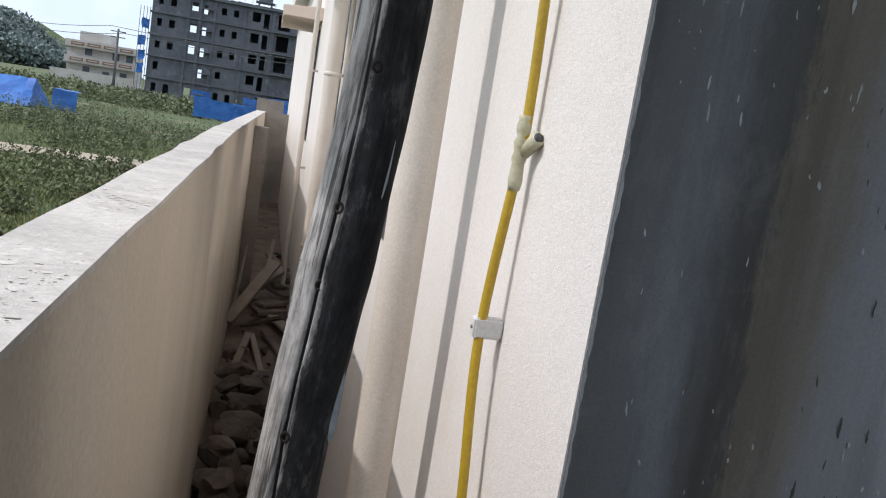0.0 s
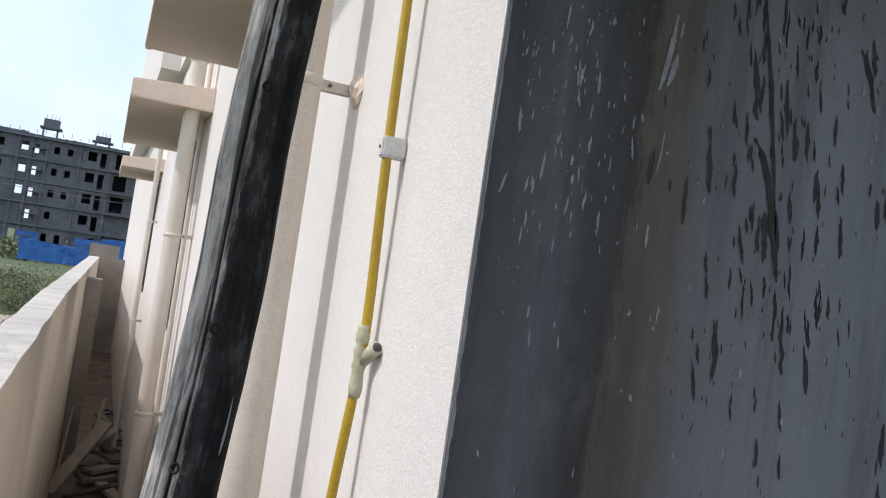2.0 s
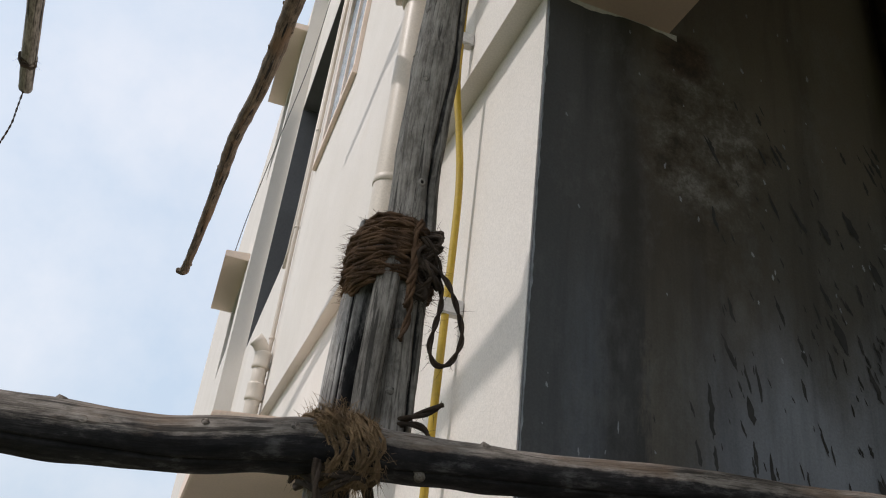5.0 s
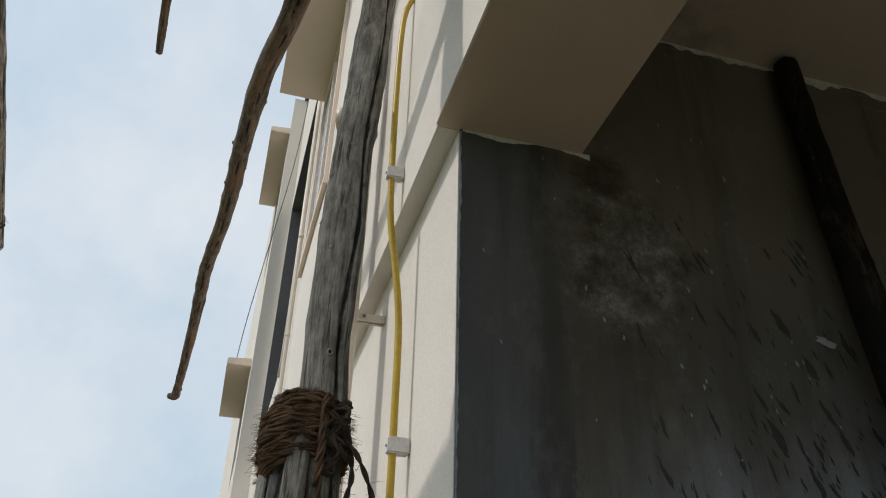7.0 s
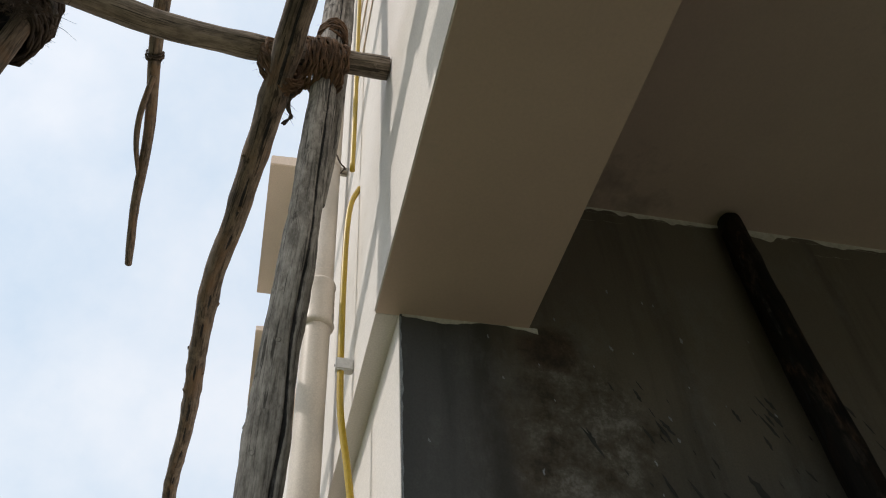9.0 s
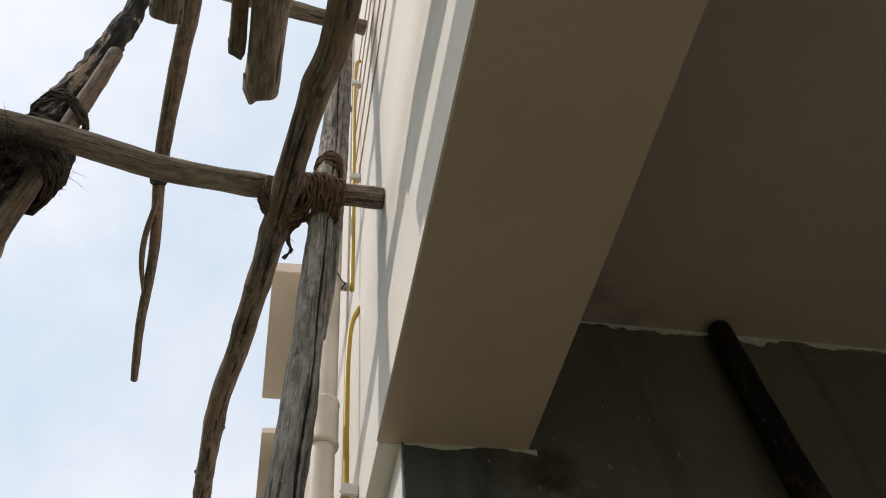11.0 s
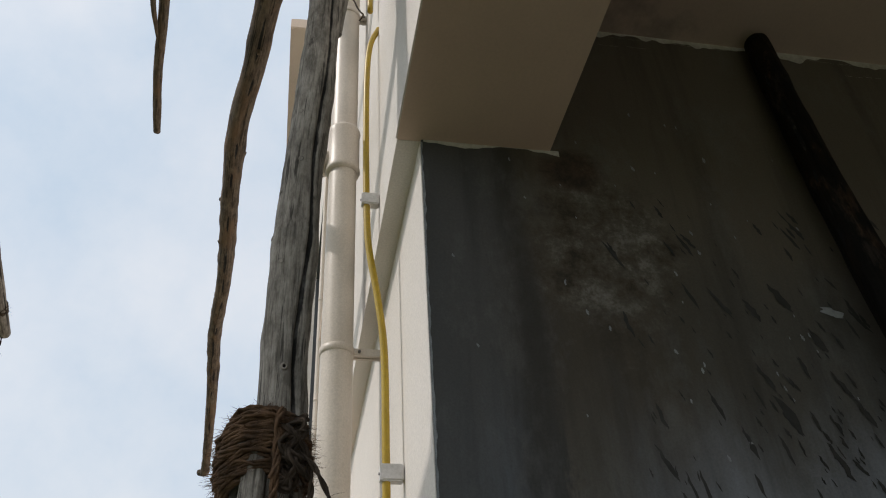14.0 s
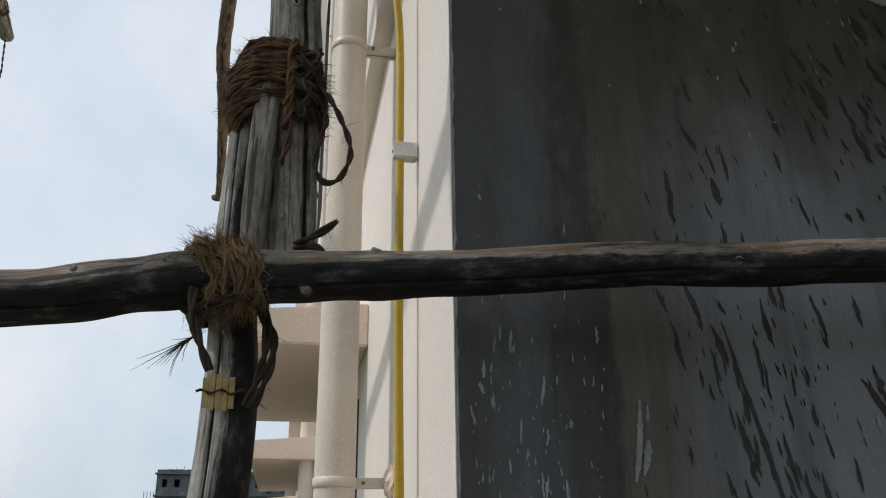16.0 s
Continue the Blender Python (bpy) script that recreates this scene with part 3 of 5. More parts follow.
# outer face keeps the lit cream, laid over the shaded beam colour
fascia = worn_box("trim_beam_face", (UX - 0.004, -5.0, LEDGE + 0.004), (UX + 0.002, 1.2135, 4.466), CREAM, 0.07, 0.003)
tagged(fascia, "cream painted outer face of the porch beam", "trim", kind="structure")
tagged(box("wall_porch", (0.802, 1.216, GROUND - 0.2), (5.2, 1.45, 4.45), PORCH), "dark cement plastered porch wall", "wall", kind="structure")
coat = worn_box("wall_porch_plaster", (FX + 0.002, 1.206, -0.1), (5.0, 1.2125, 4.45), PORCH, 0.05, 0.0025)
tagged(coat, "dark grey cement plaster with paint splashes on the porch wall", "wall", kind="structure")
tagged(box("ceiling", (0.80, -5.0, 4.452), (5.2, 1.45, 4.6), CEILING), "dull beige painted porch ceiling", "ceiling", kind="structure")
# out of view, added to close the porch and keep its light low
tagged(box("wall_porch_unseen", (5.0, -5.0, GROUND - 0.2), (5.2, 1.2, 4.45), GREYPAINT), "unseen dark grey wall added to close and dim the porch", "wall", kind="structure")
tagged(box("floor", (FX + 0.03, -5.0, GROUND - 0.2), (4.99, 1.2, 0.05), ROUGHCAST), "rough cement porch floor on a plinth", "floor", kind="structure")
tagged(box("wall_house_inner", (2.2, 1.46, GROUND), (2.4, END_Y + 2.5, 11.5), GREYPAINT), "grey inner wall behind the windows", "wall", kind="structure")
tagged(box("roof", (UX - 0.05, -5.0, 11.5), (5.2, END_Y + 2.5, 11.65), SLAB), "concrete roof slab of the house", "roof", kind="structure")
tagged(box("wall_house_end", (0.801, END_Y + 2.3, GROUND), (2.19, END_Y + 2.5, 11.49), CREAM), "cream end wall of the house", "wall", kind="structure")

# the strip of ragged plaster along the meeting of ceiling, beam and dark wall
def ragged_strip(name, x0, x1, z, h, seed):
    rnd = random.Random(seed)
    vs, fs = [], []
    n = int((x1 - x0) / 0.012)
    for i in range(n + 1):
        x = x0 + (x1 - x0) * i / n
        d = h * max(0.12, 0.5 + 1.3 * noise.noise(Vector((x * 7, seed, 0))) + 0.5 * noise.noise(Vector((x * 28, seed, 1))))
        vs += [(x, 1.2045, z), (x, 1.2045, z - d), (x, 1.206, z), (x, 1.206, z - d)]
    for i in range(n):
        a, b = 4 * i, 4 * i + 4
        fs += [(a, b, b + 1, a + 1), (a + 1, b + 1, b + 3, a + 3)]
    return tagged(raw(name, vs, fs, LIME_WHITE), "ragged pale lime line where ceiling meets wall", "trim", kind="structure")
ragged_strip("trim_ceiling_line", 0.89, 4.9, 4.452, 0.035, 2.0)
ragged_strip("trim_beam_line", 0.54, 0.91, 3.902, 0.018, 7.0)

def paint_lip(x, z0, z1, seed):
    """The thin ragged overlap of wall paint round the arris of the dark wall."""
    vs, fs = [], []
    n = int((z1 - z0) / 0.008)
    for i in range(n + 1):
        z = z0 + (z1 - z0) * i / n
        d = 0.0035 + 0.006 * max(0.0, noise.noise(Vector((z * 5, seed, 0)))) + 0.0035 * noise.noise(Vector((z * 37, seed, 1)))
        vs += [(x, 1.2032, z), (x + max(0.0006, d), 1.2032, z), (x, 1.206, z), (x + max(0.0006, d), 1.206, z)]
    for i in range(n):
        a, b = 4 * i, 4 * i + 4
        fs += [(a, a + 1, b + 1, b), (a + 1, a + 3, b + 3, b + 1)]
    return tagged(raw("trim_paint_edge", vs, fs, DRIP_WHITE), "thin ragged paint edge at the wall corner", "trim", kind="structure")
paint_lip(FX + 0.001, 0.1, 3.89, 4.0)

# one sheet of ground to the horizon, with the bare passage laid over it
def ground_height(x, y):
    near = min(1.0, max(0.0, (-x - 0.6) / 3.0)) if x < 0 else 0.0
    return GROUND - 0.02 + near * (0.10 * noise.noise(Vector((x * 0.35, y * 0.35, 0))) + 0.16 * noise.noise(Vector((x * 0.09, y * 0.09, 4))))
xs = [-900, -500, -300, -200, -140, -100, -75] + [-60 + i for i in range(0, 58, 1)] + [-1.5, -0.8, 0, 1.5, 6, 30, 100, 400, 900]
ys = [-300, -60, -20, -8] + [-4 + 1.3 * i for i in range(0, 90, 1)] + [120, 130, 160, 220, 350, 600, 1100]
gv = [(x, y, ground_height(x, y)) for y in ys for x in xs]
gf = [(j * len(xs) + i, j * len(xs) + i + 1, (j + 1) * len(xs) + i + 1, (j + 1) * len(xs) + i) for j in range(len(ys) - 1) for i in range(len(xs) - 1)]
tagged(raw("ground", gv, gf, FIELD, None, True), "open weedy waste ground with bare soil patches", "ground", kind="structure")
pv, pf = [], []
nx, ny = 10, 170
for j in range(ny + 1):
    for i in range(nx + 1):
        x, y = -0.192 + 0.722 * i / nx, -3.0 + (END_Y + 3.0) * j / ny
        pv.append((x, y, GROUND + 0.01 + 0.035 * noise.noise(Vector((x * 5, y * 2.2, 0))) + 0.012 * noise.noise(Vector((x * 17, y * 15, 2)))))
pf = [(j * (nx + 1) + i, j * (nx + 1) + i + 1, (j + 1) * (nx + 1) + i + 1, (j + 1) * (nx + 1) + i) for j in range(ny) for i in range(nx)]
tagged(raw("passage_floor", pv, pf, DIRT, None, True), "bare trodden earth floor of the narrow passage", "ground", kind="structure")

# a pale trodden track over the field
tv = [(-60 + 2 * i, 26.2 + 2.6 * k / 4 + 0.8 * noise.noise(Vector((i * 0.35, k * 0.9, 0))), 0) for i in range(30) for k in range(5)]
tv = [(x, y, ground_height(x, y) + 0.05) for x, y, _ in tv]
tagged(raw("track", tv, [(5 * i + k, 5 * i + 5 + k, 5 * i + 6 + k, 5 * i + 1 + k) for i in range(29) for k in range(4)], SAND, None, True), "pale sandy track trodden across the field", "track", kind="structure")

# compound wall, its pier and the end wall
CW_X, CW_T, CW_Z = -0.194, 0.138, 1.533
def far_settle(ob):
    """The far half of the old wall leans in and sinks a little towards its end."""
    for v in ob.data.vertices:
        s = max(0.0, (v.co.y - 6.0) / 15.0)
        v.co.x += s * (0.105 if v.co.x > CW_X - 0.5 * CW_T else 0.03)
        if v.co.z > 1.0:
            v.co.z -= 0.115 * s
    return ob
tagged(far_settle(worn_box("wall_compound", (CW_X - CW_T, -6.0, GROUND - 0.2), (CW_X, END_Y - 0.05, CW_Z), WALLSIDE, 0.15, 0.004)), "beige plastered compound wall in shade", "wall", kind="structure")
cap = far_settle(worn_box("trim_compound_top", (CW_X - CW_T - 0.003, -6.0, CW_Z - 0.002), (CW_X + 0.003, END_Y - 0.05, CW_Z + 0.010), CEMENT, 0.06, 0.006))
tagged(cap, "worn cement capping with lime splashes on the compound wall", "trim", kind="structure")
tagged(worn_box("wall_pier", (CW_X + 0.045, 11.45, GROUND - 0.1), (0.034, 11.75, 1.385), ROUGHCAST, 0.09, 0.005), "unpainted cement pier against the compound wall", "wall", kind="structure")
tagged(worn_box("wall_end", (-0.33, END_Y + 0.001, GROUND - 0.1), (0.37, END_Y + 0.15, 1.74), ROUGHCAST, 0.12, 0.006), "rough grey end wall closing the passage", "wall", kind="structure")
tagged(worn_box("wall_end_low", (0.371, END_Y + 0.001, GROUND - 0.1), (FX - 0.002, END_Y + 0.15, 1.42), ROUGHCAST, 0.12, 0.006), "lower part of the rough grey end wall", "wall", kind="structure")


# windows and sunshades
def window(name, x, hole, film, label):
    a, b, c, d = hole
    e = tagged(empty(name, label, "window", "", (x, a, c)), kind="structure")
    w, h, f = b - a, d - c, 0.05
    bm = bmesh.new()
    for lo, hi in (((0, 0, 0), (0.06, f, h)), ((0, w - f, 0), (0.06, w, h)), ((0, f, 0), (0.06, w - f, f)), ((0, f, h - f), (0.06, w - f, h)), ((0.005, w / 2 - f / 2, f), (0.055, w / 2 + f / 2, h - f))):
        add_box(bm, lo, hi)
    part("window_frame", bm, CREAM_SMOOTH if film else WINFRAME, e)
    for i in range(2):
        y0 = f + i * (w / 2 - f / 2)
        box("pane", (0.025, y0 + 0.002, f + 0.002), (0.031, y0 + w / 2 - 1.5 * f - 0.002, h - f - 0.002), FILM if film else GLASS_DARK, e)
    return e
for i, h in enumerate(LOW):
    window("window_%d" % (i + 1), FX - 0.012, h, False, "dark framed window set back in the cream wall")
window("window_4", BAY + 0.08, HIGH[3], False, "dark framed top window under its sunshade")
window("window_5", UX - 0.012, HIGH[0], True, "new window still wrapped in crinkled plastic film")
window("window_6", BAY + 0.08, HIGH[2], False, "dark framed upper window under its sunshade")
# the grey recess
rec = HIGH[1]
bm = bmesh.new()
add_box(bm, (0.802, rec[0] - 0.3, rec[2] - 0.25), (2.19, rec[1] + 0.3, rec[2]))
add_box(bm, (0.802, rec[0] - 0.3, rec[3]), (2.19, rec[1] + 0.3, rec[3] + 0.2))
add_box(bm, (0.802, rec[0] - 0.3, rec[2] + 0.001), (2.19, rec[0], rec[3] - 0.001))
add_box(bm, (0.802, rec[1], rec[2] + 0.001), (2.19, rec[1] + 0.3, rec[3] - 0.001))
add_box(bm, (UX + 0.004, rec[1] - 0.02, rec[2] + 0.002), (0.801, rec[1] - 0.002, rec[3] - 0.02))
add_box(bm, (UX + 0.004, rec[0] + 0.002, rec[3] - 0.018), (0.801, rec[1] - 0.021, rec[3] - 0.002))
tagged(part("wall_recess", bm, GREYPAINT), "dark grey recess of an unfinished upper balcony", "wall", kind="structure")
bm = bmesh.new()
add_box(bm, (UX - 0.035, HIGH[0][0] - 0.06, HIGH[0][2] - 0.06), (UX - 0.002, HIGH[0][1] + 0.06, HIGH[0][2] - 0.004))
add_box(bm, (UX - 0.03, HIGH[0][0] - 0.06, HIGH[0][2] - 0.003), (UX - 0.002, HIGH[0][0] - 0.004, HIGH[0][3]))
tagged(part("window_sill", bm, CREAM_SMOOTH), "cream sill strip under the film wrapped window", "window sill", kind="structure")


def sunshade(y0, y1, z, wall_x, out=0.02, thick=0.13):
    """A cantilevered concrete sunshade over a window: thicker at the wall, with a drip lip."""
    e = empty("sunshade", "cream painted concrete sunshade jutting from the wall", "sunshade", "sunshades on the wall")
    bm = bmesh.new()
    prof = [(wall_x + 0.0, z), (out, z), (out, z + thick * 0.75), (wall_x + 0.0, z + thick)]
    ends = [[bm.verts.new((x, y, zz)) for x, zz in prof] for y in (y0, y1)]
    bm.faces.new(ends[0])
    bm.faces.new(list(reversed(ends[1])))
    for i in range(len(prof)):
        k = (i + 1) % len(prof)
        bm.faces.new((ends[0][k], ends[0][i], ends[1][i], ends[1][k]))
    bmesh.ops.recalc_face_normals(bm, faces=bm.faces[:])
    bmesh.ops.bevel(bm, geom=bm.edges[:], offset=0.006, segments=2, affect='EDGES')
    for v in bm.verts:
        v.co += 0.004 * noise.noise_vector(v.co * 4.0)
    part("slab", bm, CREAM_SMOOTH, e)
    box("drip_edge", (out + 0.004, y0 + 0.012, z - 0.007), (out + 0.032, y1 - 0.012, z + 0.006), CREAM_SMOOTH, e, 0.002)
    return e
for y0, y1, z, out in ((2.81, 4.63, 2.965, 0.027), (5.75, 8.6, 2.885, 0.0), (10.9, 12.95, 2.855, 0.03)):
    sunshade(y0, y1, z, FX + 0.001, out, 0.165)
sunshade(4.08, 5.72, 8.0, UX + 0.001, 0.028, 0.15)
sunshade(10.05, 12.1, 7.0, BAY + 0.001, -0.05, 0.12)
sunshade(BAY_Y + 0.05, 11.74, 10.8, BAY + 0.001, -0.02, 0.12)

# shallow level joints in the upper wall
for z in (5.9, 6.25, 6.6, 6.95, 7.3, 8.2, 8.9):
    tagged(box("trim_joint", (UX - 0.007, -4.9, z), (UX - 0.001, 1.9, z + 0.03), CREAM_SMOOTH), "raised level band on the upper wall", "trim", kind="structure")


# pipes on the wall
def ring_path(x, y, z0, z1, n):
    return [Vector((x, y, z0 + (z1 - z0) * i / n)) for i in range(n + 1)]


def drain_pipe(x, y, z0, z1, r, sockets, clamps, wall_low, wall_high, label):
    e = empty("drain_pipe", label, "pipe", "drain pipes", (x, y, z0))
    tube("pipe", [p - e.location for p in ring_path(x, y, z0, z1, 24)], r, PVC, e, 28)
    for z, h in sockets:
        prof = [(-h / 2 - 0.004, r * 1.01), (-h / 2, r * 1.2), (-h / 2 + 0.012, r * 1.27), (-h / 2 + 0.03, r * 1.2), (h / 2 - 0.03, r * 1.18), (h / 2 - 0.012, r * 1.25), (h / 2, r * 1.18), (h / 2 + 0.004, r * 1.01)]
        tube("socket", [Vector((0, 0, z - z0 + s)) for s, _ in prof], [q for _, q in prof], PVC, e, 28)
    for z in clamps:
        c = tube("clamp", [Vector((0, 0, z - z0 + s)) for s in (-0.014, -0.012, 0.012, 0.014)], [r * 1.01, r * 1.07, r * 1.07, r * 1.01], PVC, e, 28)
        wx = wall_low if z < LEDGE else wall_high
        bm = bmesh.new()
        add_box(bm, (r * 0.9, -0.012, z - z0 - 0.013), (wx - x - 0.002, 0.0, z - z0 + 0.013))
        add_box(bm, (r * 0.9, 0.010, z - z0 - 0.013), (wx - x - 0.002, 0.022, z - z0 + 0.013))
        part("clamp_arm", bm, PVC, c)
        tube("bolt", [Vector((r + 0.02, -0.02, z - z0)), Vector((r + 0.02, 0.03, z - z0))], 0.005, STEEL, c, 8)
    return e
p1 = drain_pipe(0.383, 2.08, GROUND, 9.2, 0.054, [(4.67, 0.23)], [2.41, 3.755, 5.54, 7.35], FX, UX, "cream painted drain pipe clamped to the wall")
tube("tee_branch", [Vector((0.0, 0.0, 4.63 - GROUND)), Vector((-0.062, 0.02, 4.63 - GROUND)), Vector((-0.066, 0.021, 4.63 - GROUND)), Vector((-0.090, 0.03, 4.63 - GROUND))], [0.046, 0.046, 0.055, 0.055], PVC, p1, 20)
p2 = drain_pipe(0.40, 5.85, GROUND, 4.36, 0.054, [(3.3, 0.14), (4.05, 0.13), (4.30, 0.13)], [0.8, 2.02], FX, UX, "cream painted drain pipe ending in an open tee")
tube("tee_branch", [Vector((0.0, 0.0, 4.34 - GROUND)), Vector((-0.02, -0.01, 4.39 - GROUND)), Vector((-0.05, -0.02, 4.43 - GROUND)), Vector((-0.085, -0.03, 4.45 - GROUND))], [0.054, 0.057, 0.058, 0.061], PVC, p2, 20)
drain_pipe(0.44, 10.4, GROUND, 3.8, 0.03, [], [1.0, 2.2], FX, UX, "thin cream water pipe on the wall")
thin = empty("water_pipe", "thin cream water pipe running up the upper wall", "pipe", "", (UX - 0.03, 5.9, 3.9))
tube("pipe", ring_path(0, 0, 0, 5.0, 8), 0.018, PVC, thin, 12)
for z in (0.6, 1.6, 2.6):
    tube("clamp", ring_path(0, 0, z, z + 0.02, 1), 0.023, PVC, thin, 12)
low_pipe = empty("water_pipe", "thin cream water pipe beside the drain pipe", "pipe", "", (FX - 0.03, 6.1, GROUND))
tube("pipe", ring_path(0, 0, 0, 3.85 - GROUND, 8), 0.018, PVC, low_pipe, 12)
slant = empty("water_pipe", "thin cream pipe slanting up the upper wall", "pipe", "", (UX - 0.03, 6.3, 5.3))
tube("pipe", [Vector((0, 0, 0)), Vector((0, -0.12, 0.1)), Vector((0, -0.2, 0.5)), Vector((0, -0.22, 3.5))], 0.016, PVC, slant, 12)

# mortar patch round the drain clamp
bm = bmesh.new()
bmesh.ops.create_icosphere(bm, subdivisions=3, radius=1.0)
for v in bm.verts:
    v.co = Vector((FX - 0.004 + v.co.x * 0.02, 2.055 + v.co.y * 0.035, 2.41 + v.co.z * 0.045)) + 0.008 * noise.noise_vector(v.co * 3)
tagged(part("mortar_patch", bm, CREAM_SMOOTH), "lumpy painted mortar where the pipe clamp enters", "mortar")


# the yellow conduit in two lengths with its clips
def conduit(pts, clips, label, r=0.0105, wall=lambda z: FX if z < LEDGE else UX):
    e = empty("conduit", label, "conduit", "", pts[0])
    path = smooth_path([Vector(p) for p in pts], 10)
    tube("pipe", [p - e.location for p in path], r, YELLOW, e, 16)
    for x, y, z in clips:
        wx = wall(z)
        bm = bmesh.new()
        add_box(bm, (x - r * 1.5, y - 0.016, z - 0.022), (wx - 0.0015, y + 0.016, z + 0.022))
        bmesh.ops.bevel(bm, geom=bm.edges[:], offset=0.004, segments=2, affect='EDGES')
        for v in bm.verts:
            v.co -= e.location
        c = part("clip", bm, WHITE_CLIP, e, "white plastic saddle clip")
        tube("screw", [Vector((x - r * 1.5 - 0.003, y, z)) - e.location, Vector((x - r * 1.5 + 0.004, y, z)) - e.location], 0.004, STEEL, c, 8)
    return e
yel = conduit([(0.500, 1.56, GROUND + 0.1), (0.500, 1.56, 0.1), (0.500, 1.565, 0.7), (0.492, 1.59, 1.05), (0.485, 1.635, 1.38), (0.503, 1.625, 1.75), (0.505, 1.625, 1.9), (0.495, 1.622, 2.2), (0.488, 1.62, 2.7),
               (0.487, 1.62, 3.2), (0.484, 1.62, 3.5), (0.466, 1.62, 3.68), (0.440, 1.62, 3.86), (0.432, 1.615, 4.05), (0.428, 1.61, 4.35), (0.430, 1.61, 4.62), (0.442, 1.615, 4.78), (0.472, 1.62, 4.88)],
              [(0.484, 1.64, 1.40), (0.494, 1.622, 2.21), (0.487, 1.62, 3.155), (0.432, 1.615, 4.03)], "yellow plastic conduit clipped to the cream wall")
conduit([(0.44, 1.62, 4.98), (0.44, 1.62, 5.4), (0.438, 1.62, 5.9), (0.436, 1.62, 6.5), (0.438, 1.622, 6.98), (0.446, 1.625, 7.07), (0.472, 1.63, 7.12)],
        [(0.438, 1.62, 5.80), (0.436, 1.62, 6.78)], "upper length of yellow plastic conduit on the wall")
# taped joint and the hole beside it, its shaded inside painted as a dark disc
tp = [Vector((0.501, 1.6255, 1.69 + 0.15 * i / 14)) - yel.location for i in range(15)]
tube("taped_joint", tp, [0.0120 + 0.0035 * abs(math.sin(i * 1.9)) + 0.0015 * math.sin(i * 4.3) for i in range(15)], TAPE, yel, 16, 0.12, 0, 3.0, "pale wrinkled tape round the joint")
tube("pipe_branch", [Vector((0.508, 1.62, 1.765)) - yel.location, Vector((0.516, 1.602, 1.785)) - yel.location, Vector((0.520, 1.580, 1.80)) - yel.location], [0.012, 0.0145, 0.0150], TAPE, yel, 14, 0.1, 0, 5.0)
tube("dark_mouth_disc", [Vector((0.5195, 1.583, 1.7985)) - yel.location, Vector((0.5203, 1.579, 1.8005)) - yel.location], 0.0105, WINFRAME, yel, 14)


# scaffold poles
# dark: the side away from the sun is painted in shade
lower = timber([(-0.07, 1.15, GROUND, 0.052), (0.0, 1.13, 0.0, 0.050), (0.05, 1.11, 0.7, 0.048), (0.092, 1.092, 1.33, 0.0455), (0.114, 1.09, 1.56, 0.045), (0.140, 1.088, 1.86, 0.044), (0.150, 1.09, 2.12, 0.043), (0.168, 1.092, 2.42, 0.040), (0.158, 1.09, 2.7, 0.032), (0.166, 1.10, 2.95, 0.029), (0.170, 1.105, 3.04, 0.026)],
               WOOD_CHAR, "charred grey upright scaffold pole, one side in painted shade, with a long crack", 3, 3, 0.012, sides=128, per=30, rough=0.05, face=(-0.45, -0.85, 0), dark=(1.0, -0.30, 0), top=3.95, rings=((0.119, 1.017, 1.851), (0.079, 1.017, 1.58), (0.093, 1.022, 1.684), (0.139, 1.008, 2.161), (0.062, 1.01, 1.385)))
for z, h, sx in ((1.745, 0.055, 0.028), (1.42, 0.05, 0.034), (1.66, 0.012, -0.004), (1.80, 0.010, 0.02)):
    ax = 0.05 + (z - 0.7) * 0.0775
    bm = bmesh.new()
    bmesh.ops.create_icosphere(bm, subdivisions=2, radius=1.0)
    for v in bm.verts:
        v.co = Vector((ax + sx + v.co.x * 0.0042 * (1 - 0.5 * v.co.z), 1.092 - math.sqrt(max(0, 0.0455 ** 2 - sx ** 2)) + v.co.y * 0.0016, z + v.co.z * h)) - lower.location + Vector((v.co.z * h * 0.08, 0, 0))
    part("paint_drip", bm, DRIP_WHITE, lower, "pale paint drip")
split = timber([(0.186, 1.028, 2.64, 0.019), (0.188, 1.03, 2.75, 0.021), (0.194, 1.032, 2.9, 0.021), (0.200, 1.036, 3.02, 0.016)], WOOD_GREY, "split grey timber wedged in the pole splice", 5, 1, 0.004)
upper = timber([(0.243, 1.075, 2.640, 0.039), (0.238, 1.075, 2.80, 0.041), (0.230, 1.075, 3.0, 0.044), (0.228, 1.075, 3.25, 0.046), (0.238, 1.07, 3.6, 0.045), (0.256, 1.065, 4.0, 0.045), (0.272, 1.062, 4.5, 0.041), (0.283, 1.06, 5.0, 0.037), (0.296, 1.06, 5.6, 0.034), (0.305, 1.06, 6.6, 0.028)],
               WOOD_GREY, "silver grey upright scaffold pole with a deep split", 8, 9, 0.020, sides=96, per=28, rough=0.12, face=(0.55, -0.85, 0), rings=((0.219, 1.02, 3.78), (0.20, 1.02, 3.35), (0.23, 1.02, 3.12), (0.185, 1.05, 3.55), (0.23, 1.018, 3.62), (0.21, 1.03, 4.05), (0.255, 1.015, 4.3)))
splice = timber([(0.300, 1.115, 4.18, 0.014), (0.312, 1.125, 4.42, 0.022), (0.322, 1.125, 4.7, 0.026), (0.335, 1.125, 5.3, 0.028), (0.345, 1.125, 7.0, 0.026), (0.35, 1.125, 8.6, 0.024)], WOOD_GREY, "thinner upright pole spliced beside the main one", 9, 4, 0.006)
